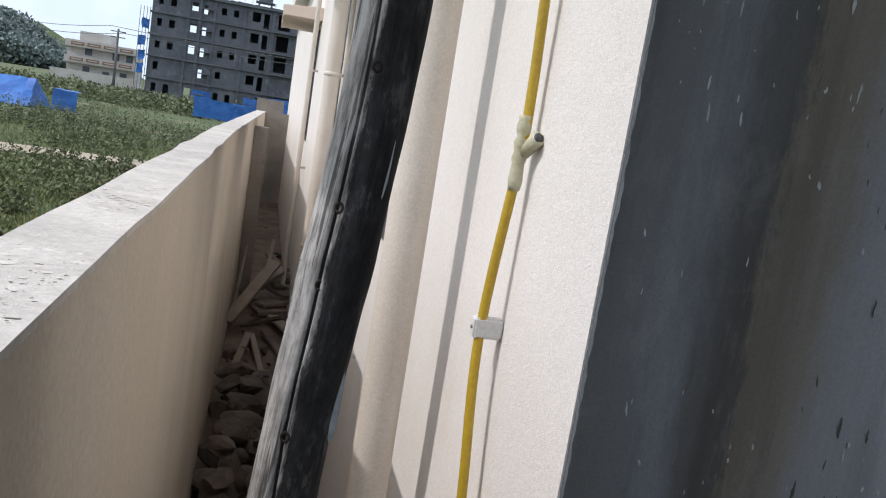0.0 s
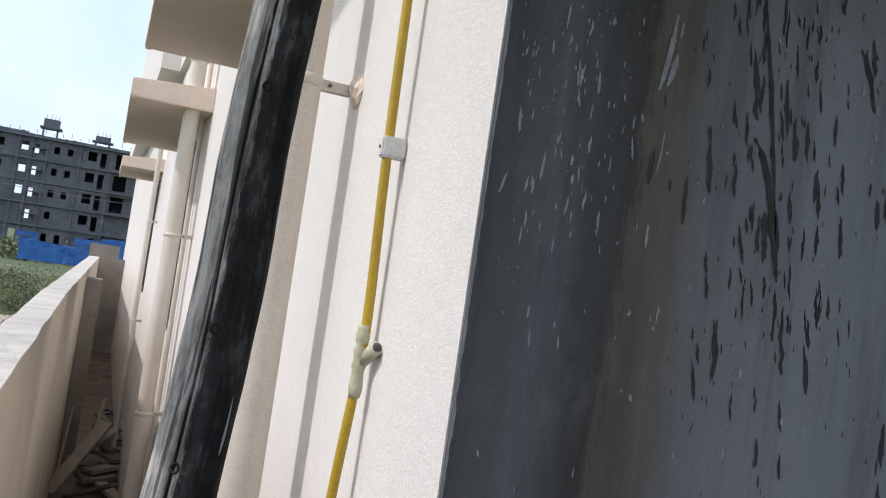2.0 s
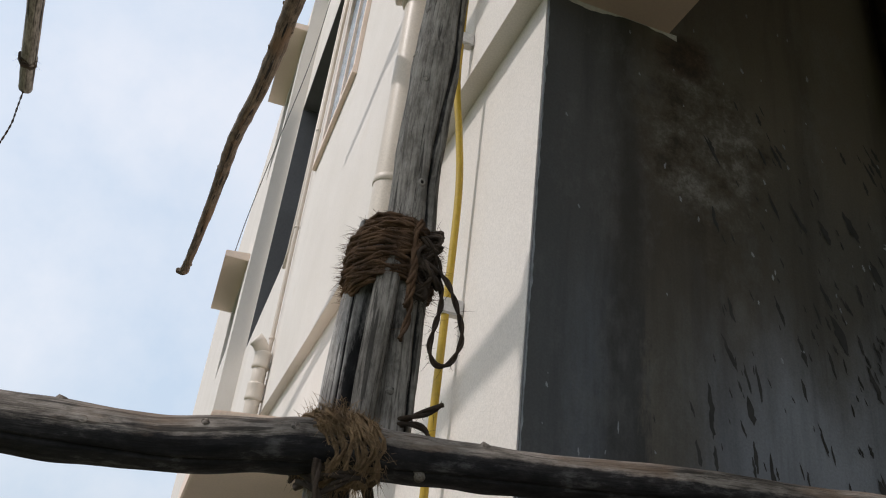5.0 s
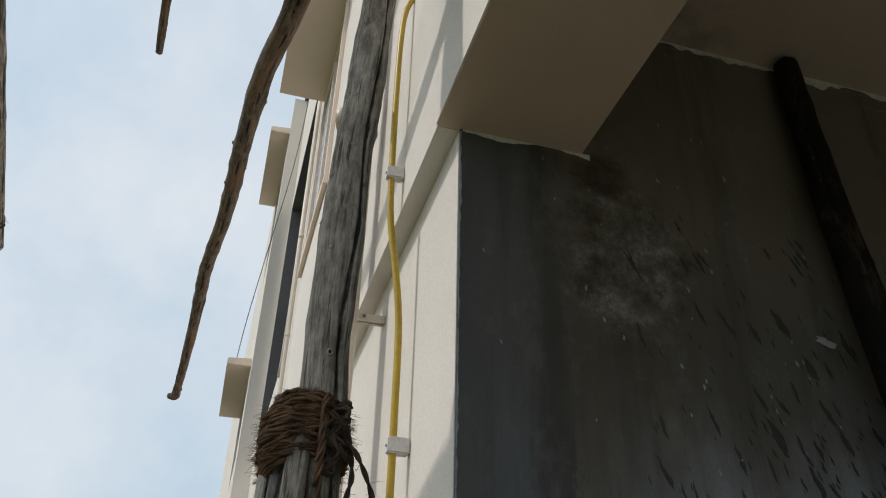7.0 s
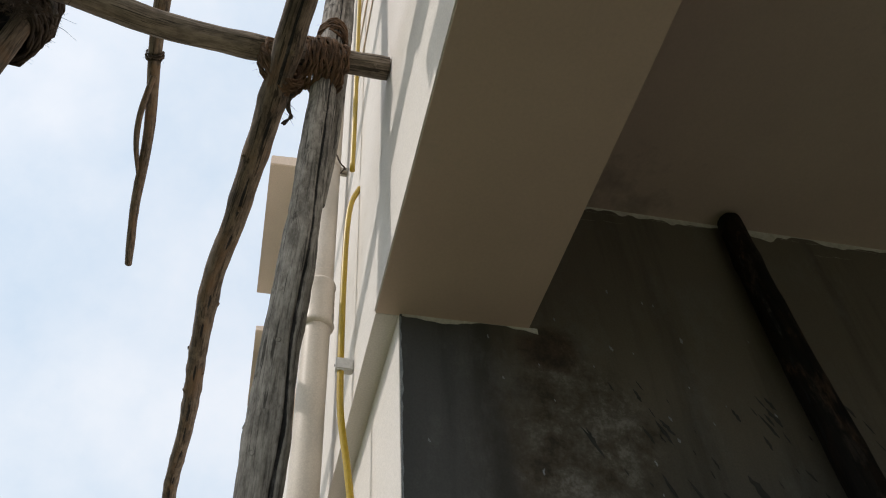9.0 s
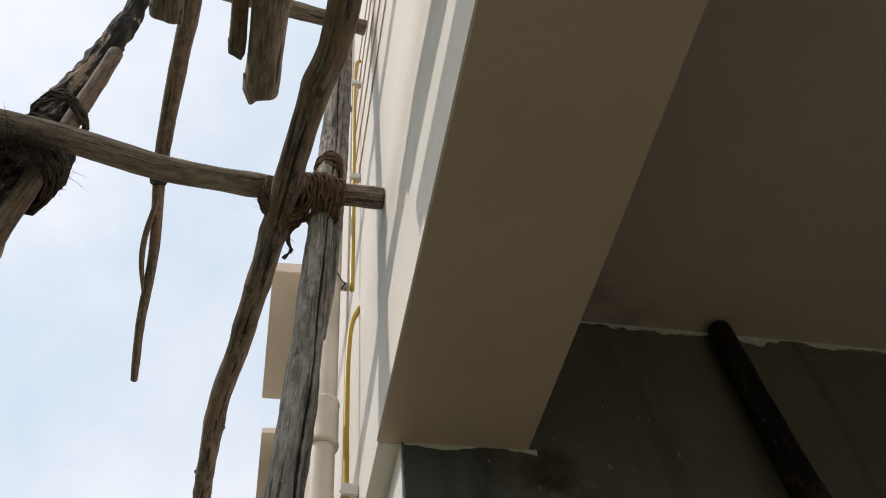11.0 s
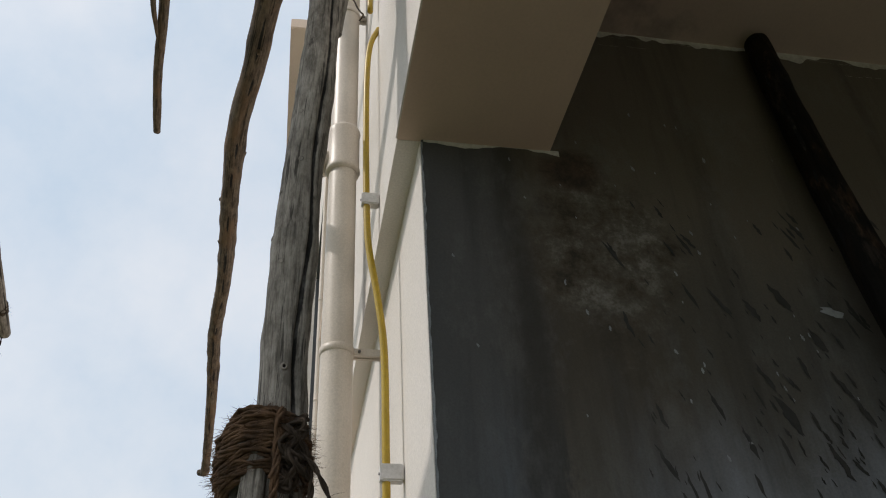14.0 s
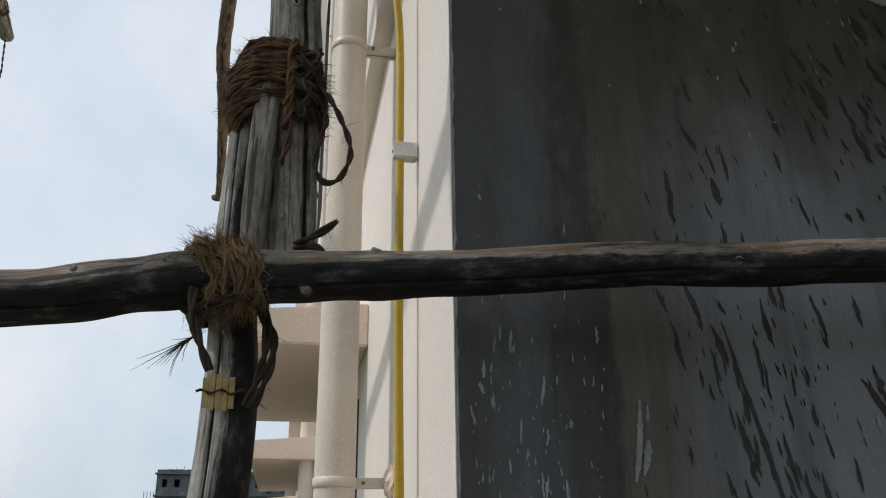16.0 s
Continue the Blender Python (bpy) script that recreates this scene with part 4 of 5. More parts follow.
# dark: shade of the underside painted into the wood
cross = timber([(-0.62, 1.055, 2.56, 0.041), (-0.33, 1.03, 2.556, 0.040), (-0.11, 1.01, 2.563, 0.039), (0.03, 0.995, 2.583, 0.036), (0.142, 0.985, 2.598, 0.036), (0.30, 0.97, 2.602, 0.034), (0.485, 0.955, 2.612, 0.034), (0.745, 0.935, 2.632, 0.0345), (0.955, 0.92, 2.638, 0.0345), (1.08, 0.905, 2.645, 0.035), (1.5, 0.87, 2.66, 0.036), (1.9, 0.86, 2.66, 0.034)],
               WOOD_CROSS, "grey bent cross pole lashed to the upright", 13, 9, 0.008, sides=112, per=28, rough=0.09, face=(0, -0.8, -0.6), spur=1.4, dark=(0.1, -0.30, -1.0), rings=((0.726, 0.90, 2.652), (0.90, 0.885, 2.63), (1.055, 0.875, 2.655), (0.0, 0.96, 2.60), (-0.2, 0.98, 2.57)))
ledger = timber([(0.30, -1.2, 4.67, 0.046), (0.268, 0.251, 4.66, 0.045), (0.21, 0.606, 4.655, 0.043), (0.168, 0.851, 4.65, 0.042), (0.132, 1.10, 4.65, 0.041), (0.096, 1.32, 4.65, 0.040), (0.037, 1.656, 4.65, 0.039), (-0.024, 1.966, 4.65, 0.038), (-0.064, 2.38, 4.65, 0.036),
                 (-0.089, 2.75, 4.65, 0.035), (-0.116, 3.05, 4.65, 0.034), (-0.170, 3.46, 4.65, 0.034), (-0.196, 3.85, 4.65, 0.032), (-0.222, 4.25, 4.625, 0.030), (-0.258, 4.70, 4.60, 0.028), (-0.286, 5.04, 4.585, 0.026), (-0.302, 5.17, 4.58, 0.027), (-0.342, 5.20, 4.585, 0.020)],
                WOOD_BROWN, "crooked brown ledger pole running along the wall", 17, 22, 0.008, face=(0.1, 0, -1), spur=1.7)
putlog = timber([(-1.05, 0.84, 4.735, 0.043), (-0.74, 0.885, 4.735, 0.043), (-0.5, 0.92, 4.735, 0.042), (-0.2, 0.985, 4.735, 0.040), (0.09, 1.005, 4.735, 0.038), (0.3, 1.0, 4.735, 0.037), (0.468, 1.0, 4.735, 0.036)],
                WOOD_PALE, "pale cross pole butting against the upper wall", 19, 6, 0.004)
ledger_top = timber([(-0.33, 0.0, 6.53, 0.05), (-0.405, 1.0, 6.5, 0.047), (-0.477, 1.44, 6.5, 0.046), (-0.559, 1.93, 6.5, 0.042), (-0.597, 2.24, 6.5, 0.036), (-0.64, 2.79, 6.5, 0.031), (-0.734, 3.38, 6.5, 0.029), (-0.79, 3.92, 6.5, 0.024)],
                    WOOD_BROWN, "forked brown ledger pole high on the scaffold", 23, 8, 0.006)
fork = [(-0.60, 2.35, 6.47, 0.016), (-0.67, 2.6, 6.46, 0.018), (-0.705, 2.85, 6.47, 0.017), (-0.705, 3.15, 6.49, 0.010)]
fp = smooth_path([Vector(p) for p in fork], 8)
tube("branch_fork", [Vector(p[:3]) - ledger_top.location for p in fp], [p[3] for p in fp], WOOD_BROWN, ledger_top, 12, 0.15, 0, 4)
putlog_top = timber([(-0.95, 1.02, 6.592, 0.045), (-0.364, 1.108, 6.592, 0.045), (-0.017, 1.15, 6.592, 0.043), (0.44, 1.2, 6.592, 0.040)], WOOD_PALE, "pale upper cross pole reaching towards the wall", 29, 4, 0.004)
blackened = timber([(-1.10, -0.55, GROUND, 0.072), (-0.90, 0.42, 2.2, 0.069), (-0.715, 1.06, 4.2, 0.068), (-0.690, 1.06, 4.6, 0.066), (-0.670, 1.06, 5.0, 0.058), (-0.62, 1.06, 5.5, 0.052), (-0.60, 1.06, 6.25, 0.042), (-0.59, 1.06, 7.6, 0.04)], WOOD_BLACK, "thick burnt upright pole with flaking bark", 31, 12, 0.012, rough=0.42, sides=72, per=26)
stub = timber([(-0.622, 1.02, 3.7, 0.028), (-0.605, 1.02, 4.3, 0.03), (-0.577, 1.02, 5.0, 0.03), (-0.56, 1.02, 5.55, 0.028)], WOOD_BROWN, "brown pole end spliced to the burnt upright", 37, 3, 0.004)
outer = timber([(-0.80, -0.8, 4.64, 0.045), (-0.82, 0.9, 4.62, 0.042), (-0.93, 1.9, 4.57, 0.036), (-1.05, 2.8, 4.53, 0.033), (-1.127, 3.34, 4.51, 0.030)], WOOD_GREY, "grey outer ledger pole ending in frayed rope", 41, 6, 0.005)
for pts, mt, sd in (([(-0.20, -1.6, 4.83, 0.055), (-0.28, -0.4, 4.83, 0.052), (-0.335, 0.44, 4.83, 0.046)], WOOD_PALE, 43), ([(-0.12, -1.6, 4.83, 0.05), (-0.18, -0.4, 4.83, 0.05), (-0.232, 0.50, 4.83, 0.043)], WOOD_PALE, 44),
                    ([(0.02, -1.6, 4.83, 0.03), (-0.01, -0.4, 4.83, 0.028), (-0.032, 0.58, 4.83, 0.024)], WOOD_BROWN, 45), ([(0.15, -1.6, 4.83, 0.066), (0.10, -0.4, 4.83, 0.064), (0.047, 0.69, 4.83, 0.052)], WOOD_PALE, 46)):
    x, y, z, r = pts[-1]
    pts = [*pts[:-1], (x + 0.004, y - 0.06, z, r * 1.02), (x, y - 0.018, z, r), (x, y - 0.005, z, r * 0.9), (x, y, z, r * 0.62)]
    timber(pts, mt, "sawn off pole lying along the scaffold deck", sd, 2, 0.004, "deck poles", rough=0.07)
bearer = timber([(-1.0, -0.9, 4.745, 0.042), (0.0, -0.9, 4.745, 0.042), (0.468, -0.9, 4.745, 0.04)], WOOD_BROWN, "brown cross pole carrying the deck poles", 47, 3, 0.004)

# rope lashings
lash_big = lashing((0.206, 1.078, 2.945), (0.0, 0.0, 1.0), 0.066, 0.058, 0.125, 13, ROPE, "thick coir rope wound round the pole splice", 3, 0.0050, 2400, 0.34, 3, (1, 0, 0))
for k, z in enumerate((2.89, 2.95, 2.99)):
    cord_end([(0.235, 1.005, z + 0.03), (0.225, 1.0, z), (0.232, 1.0, z - 0.05), (0.222, 0.997, z - 0.10)], 0.0055, ROPE, lash_big, 60 + k)
cord_end([(0.262, 1.02, 2.95), (0.290, 1.0, 2.915), (0.318, 1.0, 2.86), (0.328, 1.0, 2.815), (0.312, 1.0, 2.772), (0.288, 1.0, 2.764), (0.274, 1.0, 2.79), (0.279, 1.0, 2.83), (0.288, 1.01, 2.88), (0.280, 1.02, 2.94)], 0.0046, ROPE_DARK, lash_big, 71, "rope_loop", 60)
lash_cross = lashing((0.150, 0.992, 2.598), (1.0, -0.12, 0.08), 0.041, 0.043, 0.085, 11, ROPE_PALE, "frayed pale coir rope tying the cross pole", 5, 0.0042, 1800, 0.65, 3)
lash_under = lashing((0.160, 1.04, 2.58), (0.0, 0.0, 1.0), 0.058, 0.088, 0.05, 4, ROPE_DARK, "dark rope crossing behind the pole joint", 7, 0.006, 60, 0.35, 1, (1, 0, 0))
cord_end([(0.118, 0.955, 2.57), (0.121, 0.945, 2.53), (0.135, 0.94, 2.49), (0.15, 0.945, 2.455)], 0.006, ROPE_DARK, lash_cross, 73, "rope_end", 20)
tail_rnd = random.Random(4)
fibres([(Vector((0.128, 0.942, 2.50)) - lash_cross.location, Vector((-0.8, -0.1, -0.55)).normalized()) for _ in range(26)], 0.05, ROPE_DARK, "frayed_tail", lash_cross, tail_rnd, 0.0007)
for k in range(2):
    cord_end([(0.205, 1.03, 2.575), (0.218 + 0.01 * k, 1.02, 2.52), (0.212 + 0.012 * k, 1.015, 2.47), (0.196 + 0.01 * k, 1.01, 2.42)], 0.006, ROPE_DARK, lash_under, 75 + k, "rope_end", 12)
cord_end([(0.235, 1.05, 2.665), (0.268, 1.03, 2.680), (0.290, 1.02, 2.690), (0.312, 1.01, 2.705)], 0.006, ROPE_DARK, lash_under, 78, "rope_end", 12)
cord_end([(0.235, 1.05, 2.66), (0.265, 1.03, 2.668), (0.288, 1.02, 2.662), (0.302, 1.02, 2.642)], 0.005, ROPE_DARK, lash_under, 79, "rope_end", 8)
lashing((0.290, 1.075, 4.98), (0.03, 0, 1.0), 0.047, 0.060, 0.085, 7, ROPE, "neat brown rope wound round the spliced uprights", 9, 0.006, 60, 0.15, 1, (1, 0, 0))
l3 = lashing((0.255, 1.02, 4.72), (1.0, 0.05, 0.0), 0.052, 0.075, 0.13, 10, ROPE, "brown rope binding upright and cross pole", 11, 0.006, 120, 0.4, 2)
l4 = lashing((0.140, 1.03, 4.685), (-0.2, 1.0, 0.0), 0.056, 0.075, 0.08, 7, ROPE, "brown rope binding the ledger under the cross pole", 13, 0.006, 120, 0.35, 2)
cord_end([(0.185, 1.07, 4.62), (0.178, 1.08, 4.56), (0.19, 1.085, 4.52), (0.17, 1.08, 4.47)], 0.006, ROPE_DARK, l4, 81)
l5 = lashing((-0.635, 1.03, 4.74), (0.05, 0, 1.0), 0.10, 0.098, 0.22, 11, ROPE_DARK, "dark shaggy rope round the burnt pole", 15, 0.008, 420, 0.35, 2, (1, 0, 0))
cord_end([(-0.52, 0.92, 4.68), (-0.48, 0.91, 4.62), (-0.46, 0.91, 4.56)], 0.007, ROPE_DARK, l5, 82)
cord_end([(-0.66, 0.90, 4.80), (-0.80, 0.89, 4.76), (-0.9, 0.89, 4.74)], 0.006, ROPE_DARK, l5, 83)
lashing((-0.62, 1.03, 5.02), (0.05, 0, 1.0), 0.09, 0.085, 0.06, 4, ROPE_DARK, "second dark rope tie on the burnt pole", 16, 0.008, 60, 0.3, 1, (1, 0, 0))
lashing((-0.415, 1.08, 6.55), (0.2, -1.0, 0.0), 0.06, 0.085, 0.10, 6, ROPE_DARK, "rope tie high up between ledger and cross pole", 18, 0.007, 40, 0.3)
l6 = lashing((-1.10, 3.12, 4.52), (-0.12, 1.0, -0.03), 0.035, 0.035, 0.06, 4, ROPE_DARK, "frayed rope still wound on the pole end", 20, 0.006, 60, 0.3)
cord_end([(-1.127, 3.33, 4.49), (-1.125, 3.34, 4.40), (-1.12, 3.34, 4.30), (-1.135, 3.34, 4.17)], 0.004, ROPE_DARK, l6, 85, "rope_end", 6)
lashing((-0.597, 2.24, 6.5), (-0.1, 1.0, 0), 0.044, 0.044, 0.05, 3, ROPE_DARK, "old rope wrapped on the forked ledger", 22, 0.006, 40, 0.2)

def tangle(centre, size, turns, r, material, e, seed):
    """A knotted bunch of cord lying on a lashing."""
    rnd = random.Random(seed)
    c = Vector(centre) - e.location
    path = []
    for i in range(turns * 14):
        a = i * 0.45
        w = noise.noise_vector(Vector((i * 0.11, seed, 0.0)))
        path.append(c + Vector((size[0] * (math.cos(a) * 0.75 + w.x), size[1] * (math.sin(a * 0.83) * 0.75 + w.y), size[2] * (math.sin(a * 0.61 + 1.0) * 0.8 + w.z))))
    rope_path(path, r, material, "knot", e, seed)
    fibres([(rnd.choice(path), Vector((rnd.uniform(-1, 1), rnd.uniform(-1, 1), rnd.uniform(-1, 1))).normalized()) for _ in range(260)], 0.022, material, "loose_fibre", e, rnd)
tangle((0.262, 1.012, 2.955), (0.024, 0.020, 0.040), 9, 0.0055, ROPE_DARK, lash_big, 5)
tangle((0.246, 1.008, 2.90), (0.016, 0.014, 0.034), 5, 0.0052, ROPE_DARK, lash_big, 8)
tangle((0.138, 0.965, 2.628), (0.026, 0.020, 0.014), 5, 0.0040, ROPE_PALE, lash_cross, 6)
fray = random.Random(9)
fibres([(Vector((0.138 + fray.gauss(0, 0.016), 0.962 + fray.gauss(0, 0.012), 2.625 + fray.gauss(0, 0.014))) - lash_cross.location, Vector((fray.gauss(-0.1, 0.6), fray.gauss(-0.5, 0.4), fray.gauss(0.5, 0.6))).normalized()) for _ in range(420)], 0.018, ROPE_PALE, "frayed_rope", lash_cross, fray, 0.0005)
fibres([(Vector((-0.62 + fray.gauss(0, 0.05), 0.93 + fray.gauss(0, 0.02), 4.66 + fray.gauss(0, 0.05))) - l5.location, Vector((fray.gauss(0.4, 0.5), fray.gauss(-0.6, 0.4), fray.gauss(-0.5, 0.4))).normalized()) for _ in range(420)], 0.075, ROPE_DARK, "frayed_rope", l5, fray, 0.0009)

# split bamboo tag on the upright
tag = empty("bamboo_tag", "small tag of split bamboo tied on the upright", "tag", "", (0.155, 1.045, 2.445))
for i in range(5):
    bm = bmesh.new()
    add_box(bm, (-0.022 + 0.009 * i, -0.003 + 0.0012 * i, -0.022 - 0.003 * (i % 2)), (-0.014 + 0.009 * i, 0.001 + 0.0012 * i, 0.020 + 0.003 * (i % 3)))
    part("splint", bm, BAMBOO, tag)
rope_path([Vector((-0.03 + 0.07 * i / 12, -0.006 + 0.003 * math.sin(i), 0.003 * math.sin(i * 1.3))) for i in range(13)], 0.002, ROPE_DARK, "binding", tag, 2.0)

# burnt prop leaning under the ceiling
timber([(1.630, 1.158, 4.410, 0.034), (1.629, 1.157, 4.398, 0.040), (1.630, 1.150, 4.1, 0.043), (1.648, 1.13, 3.55, 0.047), (1.70, 1.06, 2.0, 0.049), (1.78, 1.0, 0.05, 0.05)], WOOD_PROP, "burnt wooden prop standing under the porch ceiling", 53, 6, 0.006)


# splashes on the dark wall
def splash_field(name, count, seed, place, size, lean, material, label):
    rnd = random.Random(seed)
    vs, fs = [], []
    for _ in range(count):
        x, z = place(rnd)
        x = max(0.556 + 0.03 * rnd.random(), x)
        w, h = size(rnd)
        a = lean(rnd, x, z)
        n, i0 = 18, len(vs)
        ca, sa = math.cos(a), math.sin(a)
        ph, y = rnd.uniform(0, 99), 1.2035 + rnd.uniform(0, 0.0008)
        for k in range(n):
            t = 2 * math.pi * k / n
            along = math.sin(t)
            jag = 1 + 0.75 * noise.noise(Vector((math.cos(t) * 1.6, along * 2.8, ph))) + rnd.uniform(-0.22, 0.22)
            u = w * math.cos(t) * max(0.12, jag) * (1.05 - 0.2 * along) * (1 - 0.45 * along * along) + 0.9 * w * noise.noise(Vector((along * 2.4, ph, 3)))
            v = h * along * (1 + rnd.uniform(-0.10, 0.14))
            vs.append((x + u * ca - v * sa, y, z + u * sa + v * ca))
        vs.append((x, 1.2036, z))
        fs += [(i0 + k, i0 + (k + 1) % n, i0 + n) for k in range(n)]
    return tagged(raw(name, vs, fs, material, coat), kind="stuff", label=label)

def size_of(r, w0, w1, h0, h1):
    k = r.random() ** 2.2
    return w0 + (w1 - w0) * k * r.uniform(0.7, 1.2), h0 + (h1 - h0) * k * r.uniform(0.6, 1.3)
splash_field("white_splash", 190, 1, lambda r: (r.gauss(0.67, 0.07), r.gauss(2.33, 0.20)), lambda r: size_of(r, 0.0008, 0.0026, 0.0018, 0.022), lambda r, x, z: r.gauss(0, 0.10), DRIP_WHITE, "thin white paint splashes")
splash_field("white_splash", 120, 2, lambda r: (r.uniform(0.56, 1.6), r.uniform(1.1, 4.1)), lambda r: size_of(r, 0.0016, 0.0042, 0.004, 0.012), lambda r, x, z: r.gauss(0.2, 0.15), DRIP_WHITE, "scattered white paint specks")
splash_field("white_splash", 24, 7, lambda r: (r.uniform(0.60, 1.15), r.uniform(1.15, 2.05)), lambda r: size_of(r, 0.0010, 0.0026, 0.005, 0.024), lambda r, x, z: r.gauss(0.02, 0.06), DRIP_WHITE, "long thin white paint splashes")
splash_field("dark_splash", 330, 3, lambda r: (r.uniform(0.92, 1.85), r.uniform(1.1, 3.75)), lambda r: size_of(r, 0.0011, 0.0058, 0.006, 0.045), lambda r, x, z: r.gauss(0.06 + 0.35 * max(0, z - 1.9) / 1.5, 0.08), DRIP_DARK, "dark wet cement runs")
splash_field("dark_splash", 130, 8, lambda r: (r.gauss(1.48, 0.17), r.gauss(3.02, 0.28)), lambda r: size_of(r, 0.0020, 0.0100, 0.008, 0.050), lambda r, x, z: r.gauss(0.42, 0.08), DRIP_DARK, "slanting dark cement runs")
splash_field("dark_splash", 210, 4, lambda r: (r.gauss(1.13, 0.13), r.gauss(2.3, 0.33)), lambda r: size_of(r, 0.0011, 0.0062, 0.006, 0.050), lambda r, x, z: r.gauss(0.14, 0.08), DRIP_DARK, "dense dark cement runs")


def streak(pts, w, material, label, seed):
    rnd = random.Random(seed)
    path = smooth_path([Vector((x, 0, z)) for x, z in pts], 8)
    vs, fs = [], []
    for i, p in enumerate(path):
        k = w * (0.4 + 0.8 * abs(noise.noise(Vector((p.x * 60, p.z * 60, seed))))) * (0.3 + 0.7 * math.sin(math.pi * (i + 0.5) / len(path)))
        vs += [(p.x - k, 1.2026, p.z), (p.x + k, 1.2026, p.z)]
    fs = [(2 * i, 2 * i + 1, 2 * i + 3, 2 * i + 2) for i in range(len(path) - 1)]
    return tagged(raw("paint_run", vs, fs, material, coat), label)
streak([(0.862, 2.48), (0.857, 2.42), (0.849, 2.37), (0.842, 2.34)], 0.011, DRIP_WHITE, "large white paint run", 1)
streak([(0.872, 2.41), (0.866, 2.375), (0.858, 2.35)], 0.012, DRIP_WHITE, "large white paint run", 2)
streak([(0.876, 2.47), (0.874, 2.44)], 0.004, DRIP_WHITE, "small white paint run", 3)
streak([(0.866, 2.27), (0.864, 2.23), (0.858, 2.19)], 0.003, DRIP_WHITE, "thin white paint run", 4)
streak([(0.857, 2.10), (0.857, 2.06)], 0.004, DRIP_WHITE, "thin white paint run", 5)
streak([(1.07, 2.30), (1.10, 2.26), (1.13, 2.18), (1.155, 2.08), (1.165, 2.04)], 0.015, DRIP_DARK, "broad dark cement run", 6)
streak([(1.04, 2.63), (1.065, 2.52), (1.09, 2.42), (1.115, 2.3), (1.15, 2.12)], 0.008, DRIP_DARK, "long dark cement run", 7)
streak([(1.535, 3.44), (1.55, 3.425), (1.565, 3.41)], 0.045, DRIP_WHITE, "pale patch of paint", 8)
for i, (x, w) in enumerate(((1.02, 0.008), (1.3, 0.02), (1.75, 0.012), (2.05, 0.024), (2.4, 0.014), (2.75, 0.018))):
    streak([(x, 4.43), (x + 0.08, 4.428), (x + 0.19, 4.425), (x + 0.28, 4.43)], w, LIME_WHITE, "flaking pale lime at the wall head", 20 + i)
for i, (x, z) in enumerate(((1.95, 4.37), (2.02, 4.375), (2.2, 4.345), (2.28, 4.35), (1.1, 4.385), (1.2, 4.39))):
    streak([(x, z), (x + 0.035, z - 0.003), (x + 0.07, z - 0.001)], 0.009, LIME_WHITE, "small flake of pale lime", 30 + i)


# lime spatters and grit on the wall capping
def capping_spatter(name, count, seed, size, material, label):
    rnd = random.Random(seed)
    vs, fs = [], []
    for _ in range(count):
        y = 0.9 + 5.0 * rnd.random() ** 1.4
        x = rnd.uniform(-0.325, -0.20)
        r, i0, n = size * rnd.uniform(0.4, 1.5), len(vs), 9
        for k in range(n):
            t = 2 * math.pi * k / n
            q = r * rnd.uniform(0.55, 1.25)
            vs.append((min(-0.197, max(-0.329, x + 1.5 * q * math.cos(t))), y + q * math.sin(t), 1.5426))
        vs.append((x, y, 1.5428))
        fs += [(i0 + k, i0 + (k + 1) % n, i0 + n) for k in range(n)]
    return tagged(raw(name, vs, fs, material, cap), kind="stuff", label=label)
capping_spatter("lime_spatter", 240, 5, 0.0060, LIME_WHITE, "white lime spatters")
capping_spatter("grit", 420, 6, 0.0016, DIRT, "brown grit")


# rubble and timber in the passage
def stone(seed, at, size, turn):
    rnd = random.Random(seed)
    bm = bmesh.new()
    bmesh.ops.create_icosphere(bm, subdivisions=2, radius=1.0)
    cuts = [Vector((rnd.gauss(0, 1), rnd.gauss(0, 1), rnd.gauss(0, 1))).normalized() for _ in range(14)]
    for v in bm.verts:
        for c in cuts:
            over = v.co.dot(c) - 0.55
            if over > 0:
                v.co -= c * over
        v.co += 0.06 * noise.noise_vector(v.co * 2.0 + Vector((seed, 0, 0)))
        v.co = Vector((v.co.x * size[0], v.co.y * size[1], v.co.z * size[2]))
    ob = part("rubble_stone", bm, STONE)
    ob.matrix_world = pose(*at, rnd.uniform(-25, 25), rnd.uniform(-25, 25), turn)
    return tagged(ob, "broken grey brown stone lying in the passage", "stone", "rubble stones")
rnd = random.Random(11)
for i in range(150):
    y = rnd.uniform(3.2, 8.8) if i < 60 else rnd.uniform(5.0, 7.6)
    s = rnd.uniform(0.03, 0.09) if y > 7.6 or i % 3 == 0 else rnd.uniform(0.08, 0.19)
    stone(i, (rnd.uniform(-0.10, 0.45), y, GROUND + 0.02 + s * 0.45 + (0.20 if y < 7.4 else 0.03) * rnd.random()), (s * rnd.uniform(0.8, 1.4), s * rnd.uniform(0.8, 1.3), s * rnd.uniform(0.55, 0.9)), rnd.uniform(0, 360))
for i in range(22):
    s = rnd.uniform(0.012, 0.035)
    stone(100 + i, (rnd.uniform(-0.1, 0.48), rnd.uniform(7.0, 19.0), GROUND + 0.015 + s * 0.3), (s, s, s * 0.7), rnd.uniform(0, 360))


